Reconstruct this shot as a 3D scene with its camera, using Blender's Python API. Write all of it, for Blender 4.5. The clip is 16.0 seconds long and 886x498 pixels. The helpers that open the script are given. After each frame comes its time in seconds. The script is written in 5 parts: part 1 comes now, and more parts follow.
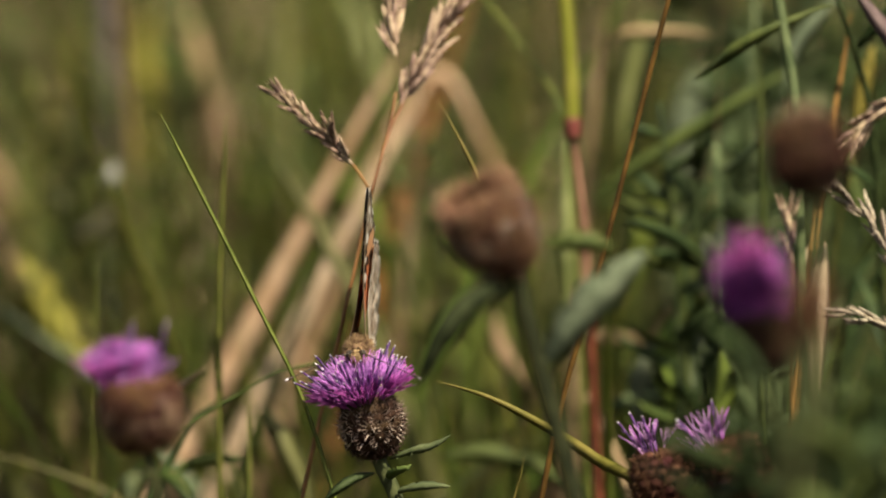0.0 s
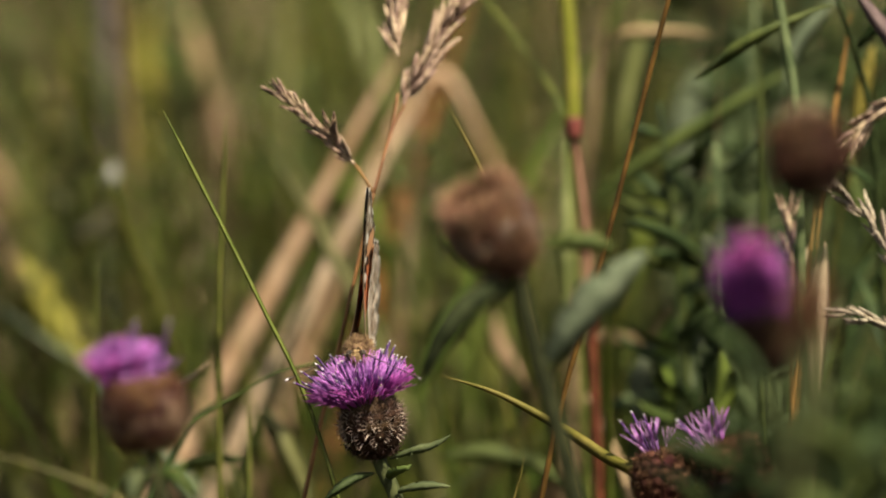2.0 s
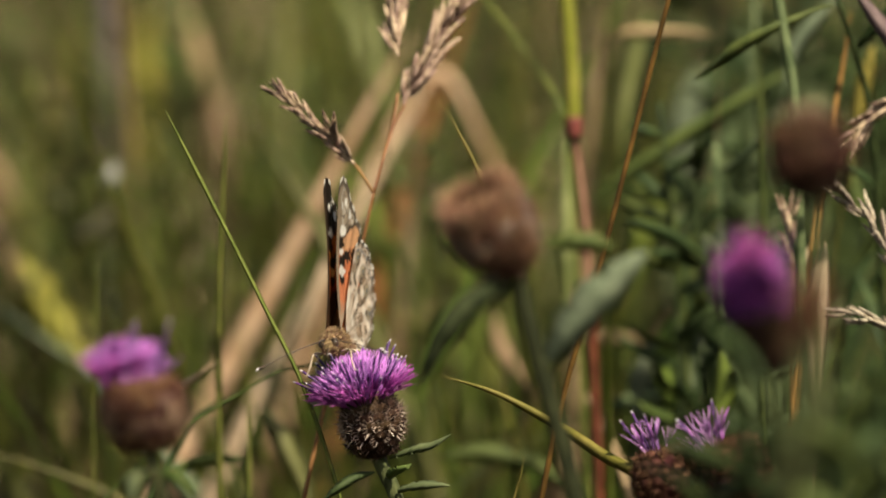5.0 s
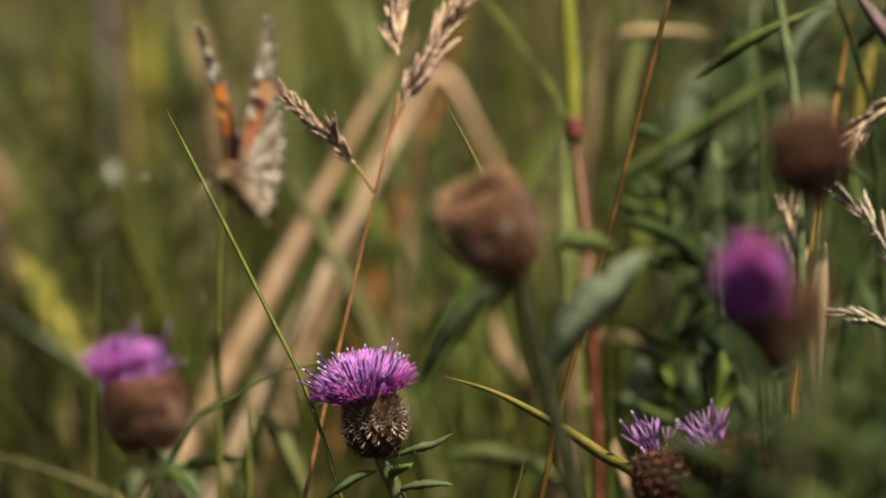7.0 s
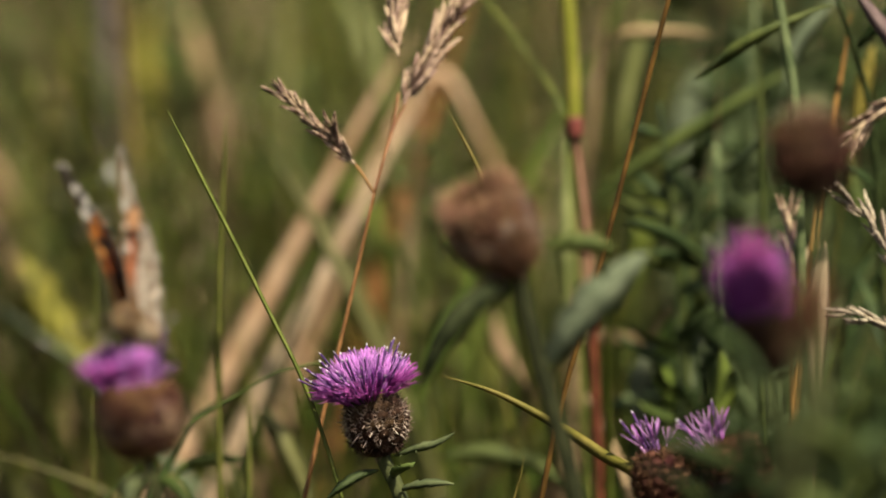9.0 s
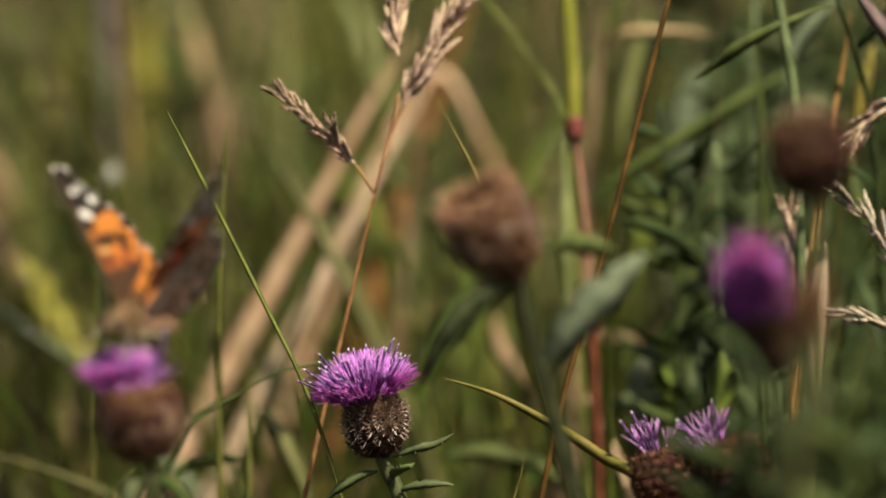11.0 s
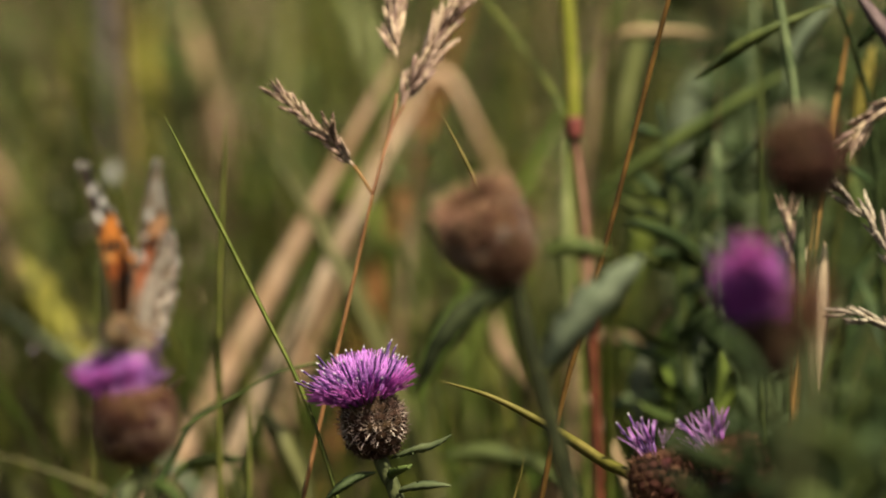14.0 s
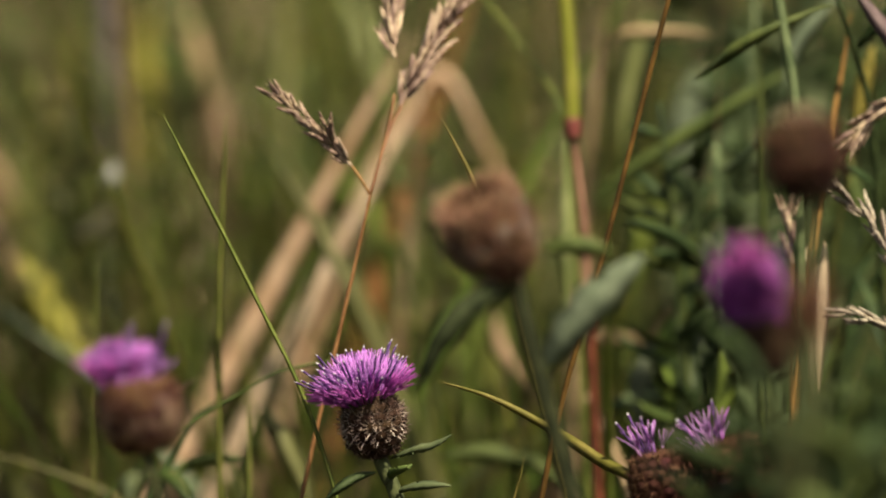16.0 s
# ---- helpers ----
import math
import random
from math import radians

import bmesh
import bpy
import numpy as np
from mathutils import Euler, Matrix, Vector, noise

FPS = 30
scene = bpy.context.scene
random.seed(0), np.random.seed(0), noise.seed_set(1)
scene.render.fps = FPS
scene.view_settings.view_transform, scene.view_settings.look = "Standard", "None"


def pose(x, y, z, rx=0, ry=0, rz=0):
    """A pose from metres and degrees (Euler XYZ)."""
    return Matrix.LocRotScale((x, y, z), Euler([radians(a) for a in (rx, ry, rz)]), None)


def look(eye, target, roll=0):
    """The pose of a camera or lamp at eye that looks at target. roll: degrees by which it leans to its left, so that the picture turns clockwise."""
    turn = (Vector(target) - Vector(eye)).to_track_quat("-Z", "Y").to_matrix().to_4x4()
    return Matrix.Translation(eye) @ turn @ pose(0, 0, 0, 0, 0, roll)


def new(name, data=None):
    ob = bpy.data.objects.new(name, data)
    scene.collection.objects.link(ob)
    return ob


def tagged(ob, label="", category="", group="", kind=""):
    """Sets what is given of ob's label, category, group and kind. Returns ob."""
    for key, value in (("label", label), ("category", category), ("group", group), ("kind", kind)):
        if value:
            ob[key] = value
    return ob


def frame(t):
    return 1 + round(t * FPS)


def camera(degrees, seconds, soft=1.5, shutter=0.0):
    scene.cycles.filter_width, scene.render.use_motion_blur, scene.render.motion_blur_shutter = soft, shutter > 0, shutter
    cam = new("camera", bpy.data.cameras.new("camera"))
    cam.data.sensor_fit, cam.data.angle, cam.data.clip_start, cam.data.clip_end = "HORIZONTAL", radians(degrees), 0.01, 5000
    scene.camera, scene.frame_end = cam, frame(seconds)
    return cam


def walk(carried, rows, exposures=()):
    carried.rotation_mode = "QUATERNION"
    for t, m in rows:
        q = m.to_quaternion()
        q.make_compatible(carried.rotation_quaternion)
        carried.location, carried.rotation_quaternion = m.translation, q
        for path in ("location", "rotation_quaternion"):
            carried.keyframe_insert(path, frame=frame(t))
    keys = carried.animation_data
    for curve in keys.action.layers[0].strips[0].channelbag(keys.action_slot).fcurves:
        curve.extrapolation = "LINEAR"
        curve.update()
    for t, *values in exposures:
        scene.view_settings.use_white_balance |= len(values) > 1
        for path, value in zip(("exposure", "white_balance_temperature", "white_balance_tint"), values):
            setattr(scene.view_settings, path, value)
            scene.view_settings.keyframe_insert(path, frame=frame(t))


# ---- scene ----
# The eye stands 1.5 m from the flowers, a little above them, and looks down by six degrees.
EYE, AIM = Vector((0.0, -1.5, 0.68)), Vector((0.0, 0.0, 0.52))
SPAN = (AIM - EYE).length
cam = camera(6.526, 16.0, soft=1.9, shutter=0.4)
cam.data.dof.use_dof = True
cam.data.dof.focus_distance = SPAN
cam.data.dof.aperture_fstop = 7.1
walk(cam, [(0.0, look(EYE, AIM)), (16.0, look(EYE, AIM))], exposures=[(0.0, 1.19, 7500, 3), (16.0, 1.19, 7500, 3)])

# ---- light ----
SUN_FROM = Vector((0.38, -0.52, 1.0)).normalized()
world = bpy.data.worlds.new("sky")
scene.world = world
world.use_nodes = True
wn = world.node_tree
sky = wn.nodes.new("ShaderNodeTexSky")
sky.sky_type = 'NISHITA'
sky.sun_disc = False
sky.dust_density, sky.ozone_density = 4.0, 0.4
sky.sun_elevation = math.asin(SUN_FROM.z)
sky.sun_rotation = math.atan2(SUN_FROM.x, SUN_FROM.y)
wn.links.new(sky.outputs[0], wn.nodes["Background"].inputs[0])
wn.nodes["Background"].inputs[1].default_value = 0.06
sun = new("sun", bpy.data.lights.new("sun", 'SUN'))
sun.data.energy, sun.data.angle, sun.data.color = 4.6, radians(0.53), (1.0, 0.93, 0.82)
sun.matrix_basis = look(SUN_FROM * 20, (0, 0, 0))


# ---- materials ----
def material(name, dark, light, rough=0.6, grain=300.0, thin=0.0, bump=0.3, vary=0.25, spec=0.3, streak=1.0):
    """A mottled, slightly rough surface of two colours; grain: patches to the metre; thin: share of light that shines through."""
    m = bpy.data.materials.new(name)
    m.use_nodes = True
    nt = m.node_tree
    n, ln = nt.nodes, nt.links
    bsdf, out = n["Principled BSDF"], n["Material Output"]
    tc, mp = n.new("ShaderNodeTexCoord"), n.new("ShaderNodeMapping")
    ln.new(tc.outputs["Object"], mp.inputs[0])
    mp.inputs["Scale"].default_value = (1, 1, streak)
    big, fine = n.new("ShaderNodeTexNoise"), n.new("ShaderNodeTexNoise")
    for node, k in ((big, grain), (fine, grain * 7)):
        ln.new(mp.outputs[0], node.inputs["Vector"])
        node.inputs["Scale"].default_value = k
        node.inputs["Detail"].default_value = 3
    ramp = n.new("ShaderNodeValToRGB")
    ramp.color_ramp.elements[0].position, ramp.color_ramp.elements[1].position = 0.36, 0.66
    ramp.color_ramp.elements[0].color, ramp.color_ramp.elements[1].color = (*dark, 1), (*light, 1)
    ln.new(big.outputs[0], ramp.inputs[0])
    info, geo = n.new("ShaderNodeObjectInfo"), n.new("ShaderNodeNewGeometry")
    add = n.new("ShaderNodeMath")
    add.operation = 'ADD'
    ln.new(info.outputs["Random"], add.inputs[0])
    ln.new(geo.outputs["Random Per Island"], add.inputs[1])
    wrap = n.new("ShaderNodeMath")
    wrap.operation = 'FRACT'
    ln.new(add.outputs[0], wrap.inputs[0])
    val = n.new("ShaderNodeMapRange")
    val.inputs[3].default_value, val.inputs[4].default_value = 1 - vary, 1 + vary
    ln.new(wrap.outputs[0], val.inputs[0])
    hsv = n.new("ShaderNodeHueSaturation")
    hue = n.new("ShaderNodeMapRange")
    hue.inputs[3].default_value, hue.inputs[4].default_value = 0.5 - vary * 0.06, 0.5 + vary * 0.06
    ln.new(wrap.outputs[0], hue.inputs[0])
    ln.new(hue.outputs[0], hsv.inputs["Hue"])
    ln.new(val.outputs[0], hsv.inputs["Value"])
    mix = n.new("ShaderNodeMix")
    mix.data_type, mix.blend_type = 'RGBA', 'MULTIPLY'
    mix.inputs[0].default_value = 0.35
    ln.new(ramp.outputs[0], mix.inputs[6])
    ln.new(fine.outputs[0], mix.inputs[7])
    ln.new(mix.outputs[2], hsv.inputs["Color"])
    ln.new(hsv.outputs[0], bsdf.inputs["Base Color"])
    bsdf.inputs["Roughness"].default_value = rough
    bsdf.inputs["Specular IOR Level"].default_value = spec
    if bump:
        b = n.new("ShaderNodeBump")
        b.inputs["Strength"].default_value, b.inputs["Distance"].default_value = bump, 0.0004
        ln.new(fine.outputs[0], b.inputs["Height"])
        ln.new(b.outputs[0], bsdf.inputs["Normal"])
    if thin:
        tr, ms = n.new("ShaderNodeBsdfTranslucent"), n.new("ShaderNodeMixShader")
        ln.new(hsv.outputs[0], tr.inputs[0])
        ms.inputs[0].default_value = thin
        ln.new(bsdf.outputs[0], ms.inputs[1])
        ln.new(tr.outputs[0], ms.inputs[2])
        ln.new(ms.outputs[0], out.inputs[0])
    return m


LEAF = material("leaf_green", (0.05, 0.075, 0.02), (0.11, 0.14, 0.04), 0.55, 250, 0.25, spec=0.15)
LEAF_GREY = material("leaf_grey_green", (0.065, 0.09, 0.04), (0.15, 0.18, 0.085), 0.6, 250, 0.2, spec=0.15)
LEAF_PALE = material("leaf_pale_green", (0.125, 0.155, 0.10), (0.205, 0.24, 0.16), 0.85, 250, 0.25, spec=0.05)
# dark leaf green; it also carries painted shade in the gaps between plants
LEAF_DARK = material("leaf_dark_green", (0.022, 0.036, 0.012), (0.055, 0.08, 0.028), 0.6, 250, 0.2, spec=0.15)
BLADE = material("grass_blade_green", (0.10, 0.12, 0.02), (0.19, 0.20, 0.045), 0.5, 150, 0.3)
BLADE_LIME = material("grass_stem_lime", (0.18, 0.21, 0.02), (0.30, 0.31, 0.05), 0.5, 150, 0.2)
BLADE_YELLOW = material("grass_yellowing", (0.14, 0.13, 0.02), (0.27, 0.22, 0.06), 0.5, 120, 0.3)
STRAW = material("dry_straw", (0.40, 0.25, 0.14), (0.58, 0.405, 0.26), 0.6, 120, 0.15)
STRAW_PALE = material("pale_straw", (0.43, 0.30, 0.195), (0.62, 0.47, 0.335), 0.6, 120, 0.15)
YELLOW_LEAF = material("yellowed_leaf", (0.19, 0.165, 0.028), (0.32, 0.28, 0.055), 0.55, 120, 0.25)
TAN_LEAF = material("curled_tan_leaf", (0.20, 0.13, 0.07), (0.31, 0.21, 0.12), 0.65, 60, 0.15)
GREY_STALK = material("weathered_stalk", (0.09, 0.075, 0.07), (0.17, 0.14, 0.13), 0.8, 80)
PALE_SCRAP = material("bleached_leaf", (0.28, 0.28, 0.25), (0.44, 0.44, 0.40), 0.7, 200, 0.1)
MAUVE = material("withered_leaf", (0.07, 0.045, 0.05), (0.16, 0.11, 0.11), 0.7, 150, 0.1)
STALK = material("brown_grass_stalk", (0.15, 0.062, 0.022), (0.27, 0.125, 0.05), 0.55, 150, 0.1)
STRAW_RED = material("reddish_straw", (0.22, 0.09, 0.03), (0.36, 0.17, 0.06), 0.55, 150, 0.1)
STEM_RED = material("stem_red", (0.065, 0.014, 0.009), (0.14, 0.034, 0.021), 0.6, 150, 0.0, spec=0.12)
STEM_BROWN = material("stem_brown", (0.045, 0.024, 0.005), (0.11, 0.058, 0.013), 0.6, 150, 0.0, spec=0.12)
STEM = material("knapweed_stem", (0.028, 0.032, 0.012), (0.065, 0.07, 0.028), 0.7, 300, 0.0, spec=0.12)
STEM_DARK = material("dark_knapweed_stem", (0.012, 0.016, 0.007), (0.032, 0.038, 0.016), 0.75, 300, 0.0, spec=0.08)
HUSK = material("seed_husk", (0.22, 0.135, 0.095), (0.48, 0.345, 0.265), 0.6, 500, 0.15, vary=0.4)
HUSK_GREY = material("seed_husk_grey", (0.22, 0.17, 0.13), (0.46, 0.38, 0.30), 0.6, 500, 0.15, vary=0.4)
PURPLE = material("floret_purple", (0.38, 0.11, 0.50), (0.74, 0.34, 0.86), 0.55, 350, 0.42, vary=0.35)
MAGENTA = material("floret_magenta", (0.38, 0.055, 0.38), (0.64, 0.16, 0.62), 0.55, 350, 0.40, vary=0.35)
VIOLET = material("floret_violet", (0.15, 0.018, 0.20), (0.42, 0.085, 0.44), 0.55, 250, 0.35, vary=0.6)
PURPLE_DEEP = material("floret_deep_purple", (0.22, 0.022, 0.18), (0.40, 0.055, 0.32), 0.55, 350, 0.3, vary=0.3)
LILAC = material("floret_lilac", (0.46, 0.20, 0.54), (0.72, 0.44, 0.76), 0.55, 350, 0.35, vary=0.2)
STYLE = material("style_violet", (0.03, 0.01, 0.06), (0.11, 0.035, 0.18), 0.5, 400, 0.0, vary=0.35)
POLLEN = material("pollen_tip", (0.36, 0.32, 0.40), (0.62, 0.58, 0.62), 0.8, 800)
BRACT = material("bract_dark_brown", (0.018, 0.009, 0.006), (0.06, 0.03, 0.018), 0.75, 500, 0.0, vary=0.4, spec=0.1)
BRACT_RED = material("bract_red_brown", (0.045, 0.016, 0.013), (0.115, 0.042, 0.034), 0.8, 400, 0.0, vary=0.5, spec=0.08)
BRACT_PALE = material("bract_fringe_tan", (0.22, 0.14, 0.11), (0.78, 0.66, 0.60), 0.7, 500, 0.1, vary=0.3)
BRACT_MID = material("bract_fringe_brown", (0.07, 0.040, 0.030), (0.22, 0.14, 0.11), 0.7, 500, 0.1, vary=0.4)
# pale bract colour that paints glints of light on the spent head
BRACT_GLINT = material("bract_glint", (0.20, 0.155, 0.13), (0.42, 0.35, 0.305), 0.6, 300, 0.1, vary=0.5)
BRACT_ORANGE = material("bract_orange_brown", (0.25, 0.115, 0.07), (0.52, 0.30, 0.20), 0.7, 400, 0.25, vary=0.4)
BRACT_BROWN = material("bract_dry_brown", (0.045, 0.018, 0.010), (0.13, 0.058, 0.034), 0.75, 400, 0.05, vary=0.5, spec=0.1)
BRACT_RUST = material("bract_rusty", (0.11, 0.058, 0.036), (0.32, 0.20, 0.14), 0.7, 400, 0.1, vary=0.4)
TUFT_BROWN = material("dry_floret_brown", (0.085, 0.034, 0.017), (0.22, 0.10, 0.055), 0.75, 400, 0.1, vary=0.35)
PAPPUS = material("pappus_tan", (0.25, 0.15, 0.09), (0.45, 0.31, 0.21), 0.8, 500, 0.2, vary=0.3)
# darkened copy of olive_grass: shade is put into the colour
OLIVE_SHADED = material("olive_grass_shaded", (0.030, 0.030, 0.008), (0.075, 0.068, 0.020), 0.6, 60, 0.25, vary=0.45)
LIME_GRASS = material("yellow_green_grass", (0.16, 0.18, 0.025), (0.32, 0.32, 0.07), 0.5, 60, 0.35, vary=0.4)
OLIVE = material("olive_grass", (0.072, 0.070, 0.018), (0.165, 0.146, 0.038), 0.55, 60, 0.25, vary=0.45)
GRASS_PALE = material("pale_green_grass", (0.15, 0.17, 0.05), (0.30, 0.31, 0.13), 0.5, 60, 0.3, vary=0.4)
# fresh green, brightened so that the colour carries some sunlight
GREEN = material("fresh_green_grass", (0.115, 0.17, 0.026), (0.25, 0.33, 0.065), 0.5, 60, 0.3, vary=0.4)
FUR = material("insect_fur", (0.17, 0.095, 0.05), (0.38, 0.245, 0.14), 0.8, 900, 0.1, vary=0.4)
CHITIN = material("insect_dark", (0.02, 0.012, 0.008), (0.07, 0.045, 0.03), 0.35, 900, 0.0, spec=0.5)
LEG = material("insect_leg_cream", (0.28, 0.22, 0.15), (0.48, 0.40, 0.30), 0.5, 900)
SOIL = material("meadow_soil", (0.020, 0.022, 0.008), (0.06, 0.058, 0.022), 0.95, 25, 0.0, 0.6)


def wing_material():
    """Wing scales: the colours of the two sides are held by the mesh; fine scales give relief."""
    m = bpy.data.materials.new("wing_scales")
    m.use_nodes = True
    n, ln = m.node_tree.nodes, m.node_tree.links
    bsdf, out = n["Principled BSDF"], n["Material Output"]
    col = n.new("ShaderNodeVertexColor")
    col.layer_name = "wing_colour"
    tc, nz, mix = n.new("ShaderNodeTexCoord"), n.new("ShaderNodeTexNoise"), n.new("ShaderNodeMix")
    ln.new(tc.outputs["Object"], nz.inputs["Vector"])
    nz.inputs["Scale"].default_value = 2500
    mix.data_type, mix.blend_type = 'RGBA', 'MULTIPLY'
    mix.inputs[0].default_value = 0.4
    ln.new(col.outputs[0], mix.inputs[6])
    ln.new(nz.outputs[0], mix.inputs[7])
    ln.new(mix.outputs[2], bsdf.inputs["Base Color"])
    bsdf.inputs["Roughness"].default_value = 0.55
    bsdf.inputs["Specular IOR Level"].default_value = 0.3
    b = n.new("ShaderNodeBump")
    b.inputs["Strength"].default_value, b.inputs["Distance"].default_value = 0.3, 0.0002
    ln.new(nz.outputs[0], b.inputs["Height"])
    ln.new(b.outputs[0], bsdf.inputs["Normal"])
    tr, ms = n.new("ShaderNodeBsdfTranslucent"), n.new("ShaderNodeMixShader")
    ln.new(mix.outputs[2], tr.inputs[0])
    ms.inputs[0].default_value = 0.50
    ln.new(bsdf.outputs[0], ms.inputs[1])
    ln.new(tr.outputs[0], ms.inputs[2])
    ln.new(ms.outputs[0], out.inputs[0])
    return m


WING = wing_material()

# ---- building helpers ----
AHEAD = (AIM - EYE).normalized()
RIGHT = AHEAD.cross(Vector((0, 0, 1))).normalized()
UPWARD = RIGHT.cross(AHEAD)
rng = random.Random(5)
ORIGIN = {}


def at(u, v, d):
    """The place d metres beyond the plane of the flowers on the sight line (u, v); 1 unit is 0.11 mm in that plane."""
    k = 0.172 / 1568 / SPAN * (SPAN + d)
    return EYE + AHEAD * (SPAN + d) + RIGHT * ((u - 784) * k) + UPWARD * ((441 - v) * k)


def path(points, n=8):
    """A smooth line through the points, n steps between two of them."""
    p = [Vector(q) for q in points]
    p = [p[0] * 2 - p[1], *p, p[-1] * 2 - p[-2]]
    line = []
    for i in range(1, len(p) - 2):
        a, b, c, d = p[i - 1:i + 3]
        for j in range(n):
            t = j / n
            line.append(0.5 * (2 * b + (c - a) * t + (2 * a - 5 * b + 4 * c - d) * t * t + (3 * b - a - 3 * c + d) * t ** 3))
    return line + [p[-2]]


def sections(line, side):
    """For each point of a line, two unit vectors across it; side is a hint for the first."""
    rows = []
    for i, p in enumerate(line):
        way = (line[min(i + 1, len(line) - 1)] - line[max(i - 1, 0)]).normalized()
        a = side - way * side.dot(way)
        if a.length < 1e-4:
            a = way.orthogonal()
        a.normalize()
        rows.append((p, a, way.cross(a)))
    return rows


def skin(bm, rings, slot=0, close=True):
    made = [[bm.verts.new(p) for p in ring] for ring in rings]
    m = len(made[0])
    for a, b in zip(made, made[1:]):
        for j in range(m):
            f = bm.faces.new((a[j], a[(j + 1) % m], b[(j + 1) % m], b[j]))
            f.material_index, f.smooth = slot, True
    if close and m > 2:
        for ring in (made[0][::-1], made[-1]):
            bm.faces.new(ring).material_index = slot


def tube(bm, line, r0, r1, sides=7, slot=0, ribs=0.0, side=Vector((1, 0, 0))):
    """A stem along a line; ribs: depth of its lengthwise grooves."""
    rings = []
    for i, (p, a, b) in enumerate(sections(line, side)):
        r = r0 + (r1 - r0) * i / max(1, len(line) - 1)
        ring = []
        for j in range(sides):
            w = 2 * math.pi * j / sides
            q = r * (1 + ribs * (-1) ** j)
            ring.append(p + a * (q * math.cos(w)) + b * (q * math.sin(w)))
        rings.append(ring)
    skin(bm, rings, slot)


def leaf(bm, line, width, side=Vector((1, 0, 0)), fold=0.25, shape="leaf", slot=0, thick=0.06, reach=0.0, ruffle=0.0):
    """A blade along a line with a midrib fold; 'leaf' swells in the middle, 'grass' tapers at its tip; reach: metres of its end that are leaf, the rest is a thin stalk."""
    left = [0.0]
    for a, b in zip(line[::-1], line[-2::-1]):
        left.append(left[-1] + (b - a).length)
    left = left[::-1]
    whole = reach or left[0]
    taper = min(whole * 0.6, width * 14)
    rings = []
    for (p, a, b), s in zip(sections(line, side), left):
        if shape == "leaf":
            t = min(1.0, s / whole)
            w = 0.07 if s > whole else max(math.sin(math.pi * min(1, 0.02 + t * 0.95)) ** 0.8, 0.02)
        else:
            w = max(0.03, min(1.0, s / taper) ** 0.75)
        h = max(width * 0.5 * w, 0.00006)
        e1, e2 = (1 + ruffle * rng.uniform(-0.6, 0.5) for k in range(2))
        l1, l2 = (fold + ruffle * rng.uniform(-1, 1) for k in range(2))
        rings.append([p + a * (h * e1) + b * (h * l1), p + b * (-h * thick * 2), p - a * (h * e2) + b * (h * l2), p + b * (h * thick * 2)])
    skin(bm, rings, slot)


def facing(points, tilt=0.35):
    """The sideways direction of a blade that shows its face to the south, turned by tilt about its length."""
    way = (points[-1] - points[0]).normalized()
    side = AHEAD.cross(way).normalized()
    return (side + way.cross(side) * tilt).normalized()


def thing(name, base, label, category, group="", kind=""):
    ob = new(name)
    ob.location = base
    ob.empty_display_size = 0.02
    ORIGIN[ob] = Vector(base)
    return tagged(ob, label, category, group, kind)


def to_mesh(name, bm, mats):
    me = bpy.data.meshes.new(name)
    bm.to_mesh(me)
    bm.free()
    for m in mats if isinstance(mats, (list, tuple)) else [mats]:
        me.materials.append(m)
    return me


def part(name, bm, mats, parent, label="", kind=""):
    """One mesh under a thing or a part, its points given in the place's space."""
    o = ORIGIN[parent]
    bmesh.ops.translate(bm, verts=bm.verts, vec=-o)
    ob = new(name, to_mesh(name, bm, mats))
    ob.parent = parent
    ORIGIN[ob] = o
    return tagged(ob, label, kind=kind)


def piece(name, me, parent, m):
    """A part on a shared mesh, at the pose m of the place's space."""
    ob = new(name, me)
    ob.parent = parent
    ob.matrix_basis = Matrix.Translation(-ORIGIN[parent]) @ m
    ORIGIN[ob] = ORIGIN[parent]
    return ob


def aim(p, way, turn=0.0, size=1.0):
    """A pose at p whose z points along way."""
    q = way.to_track_quat('Z', 'Y')
    return Matrix.LocRotScale(p, q @ Euler((0, 0, turn)).to_quaternion(), (size, size, size))


def rooted(points, keep=0.5):
    """The line of a stem from the ground through the points, the lowest first: it leaves them along their slope and turns upright; keep: how long it holds the slope."""
    way = (points[0] - points[1]).normalized()
    p, low, step = points[0].copy(), [], 0.03
    turn = 0.10 + 0.30 * (1 - keep)
    while p.z > 0.04:
        way = (way + Vector((0, 0, -turn))).normalized()
        p = p + way * step
        low.append(p.copy())
    base = Vector((p.x, p.y, -0.005))
    low[-1] = base
    return base, path([*low[::-1][::2], *points], 6)


# ---- knapweed ----
def floret_mesh(bend, length, split, mat, name="floret"):
    """One floret: a thin tube that opens into narrow lobes; it rises along z and bends towards x."""
    bm = bmesh.new()
    def spot(t, off=0.0, w=0.0):
        s = t * length
        x = bend * s * s / length
        return Vector((x + off * math.cos(w), off * math.sin(w), s * (1 - 0.25 * bend * t)))
    tube(bm, [spot(t) for t in (0, 0.3, 0.6)], 0.00018, 0.00030, 4)
    for k in range(4):
        w = k * 1.57 + 0.4
        tube(bm, [spot(0.58, 0.0001, w), spot(0.8, split * 0.5, w), spot(1.0, split, w)], 0.00020, 0.00007, 3)
    return to_mesh(name, bm, mat)


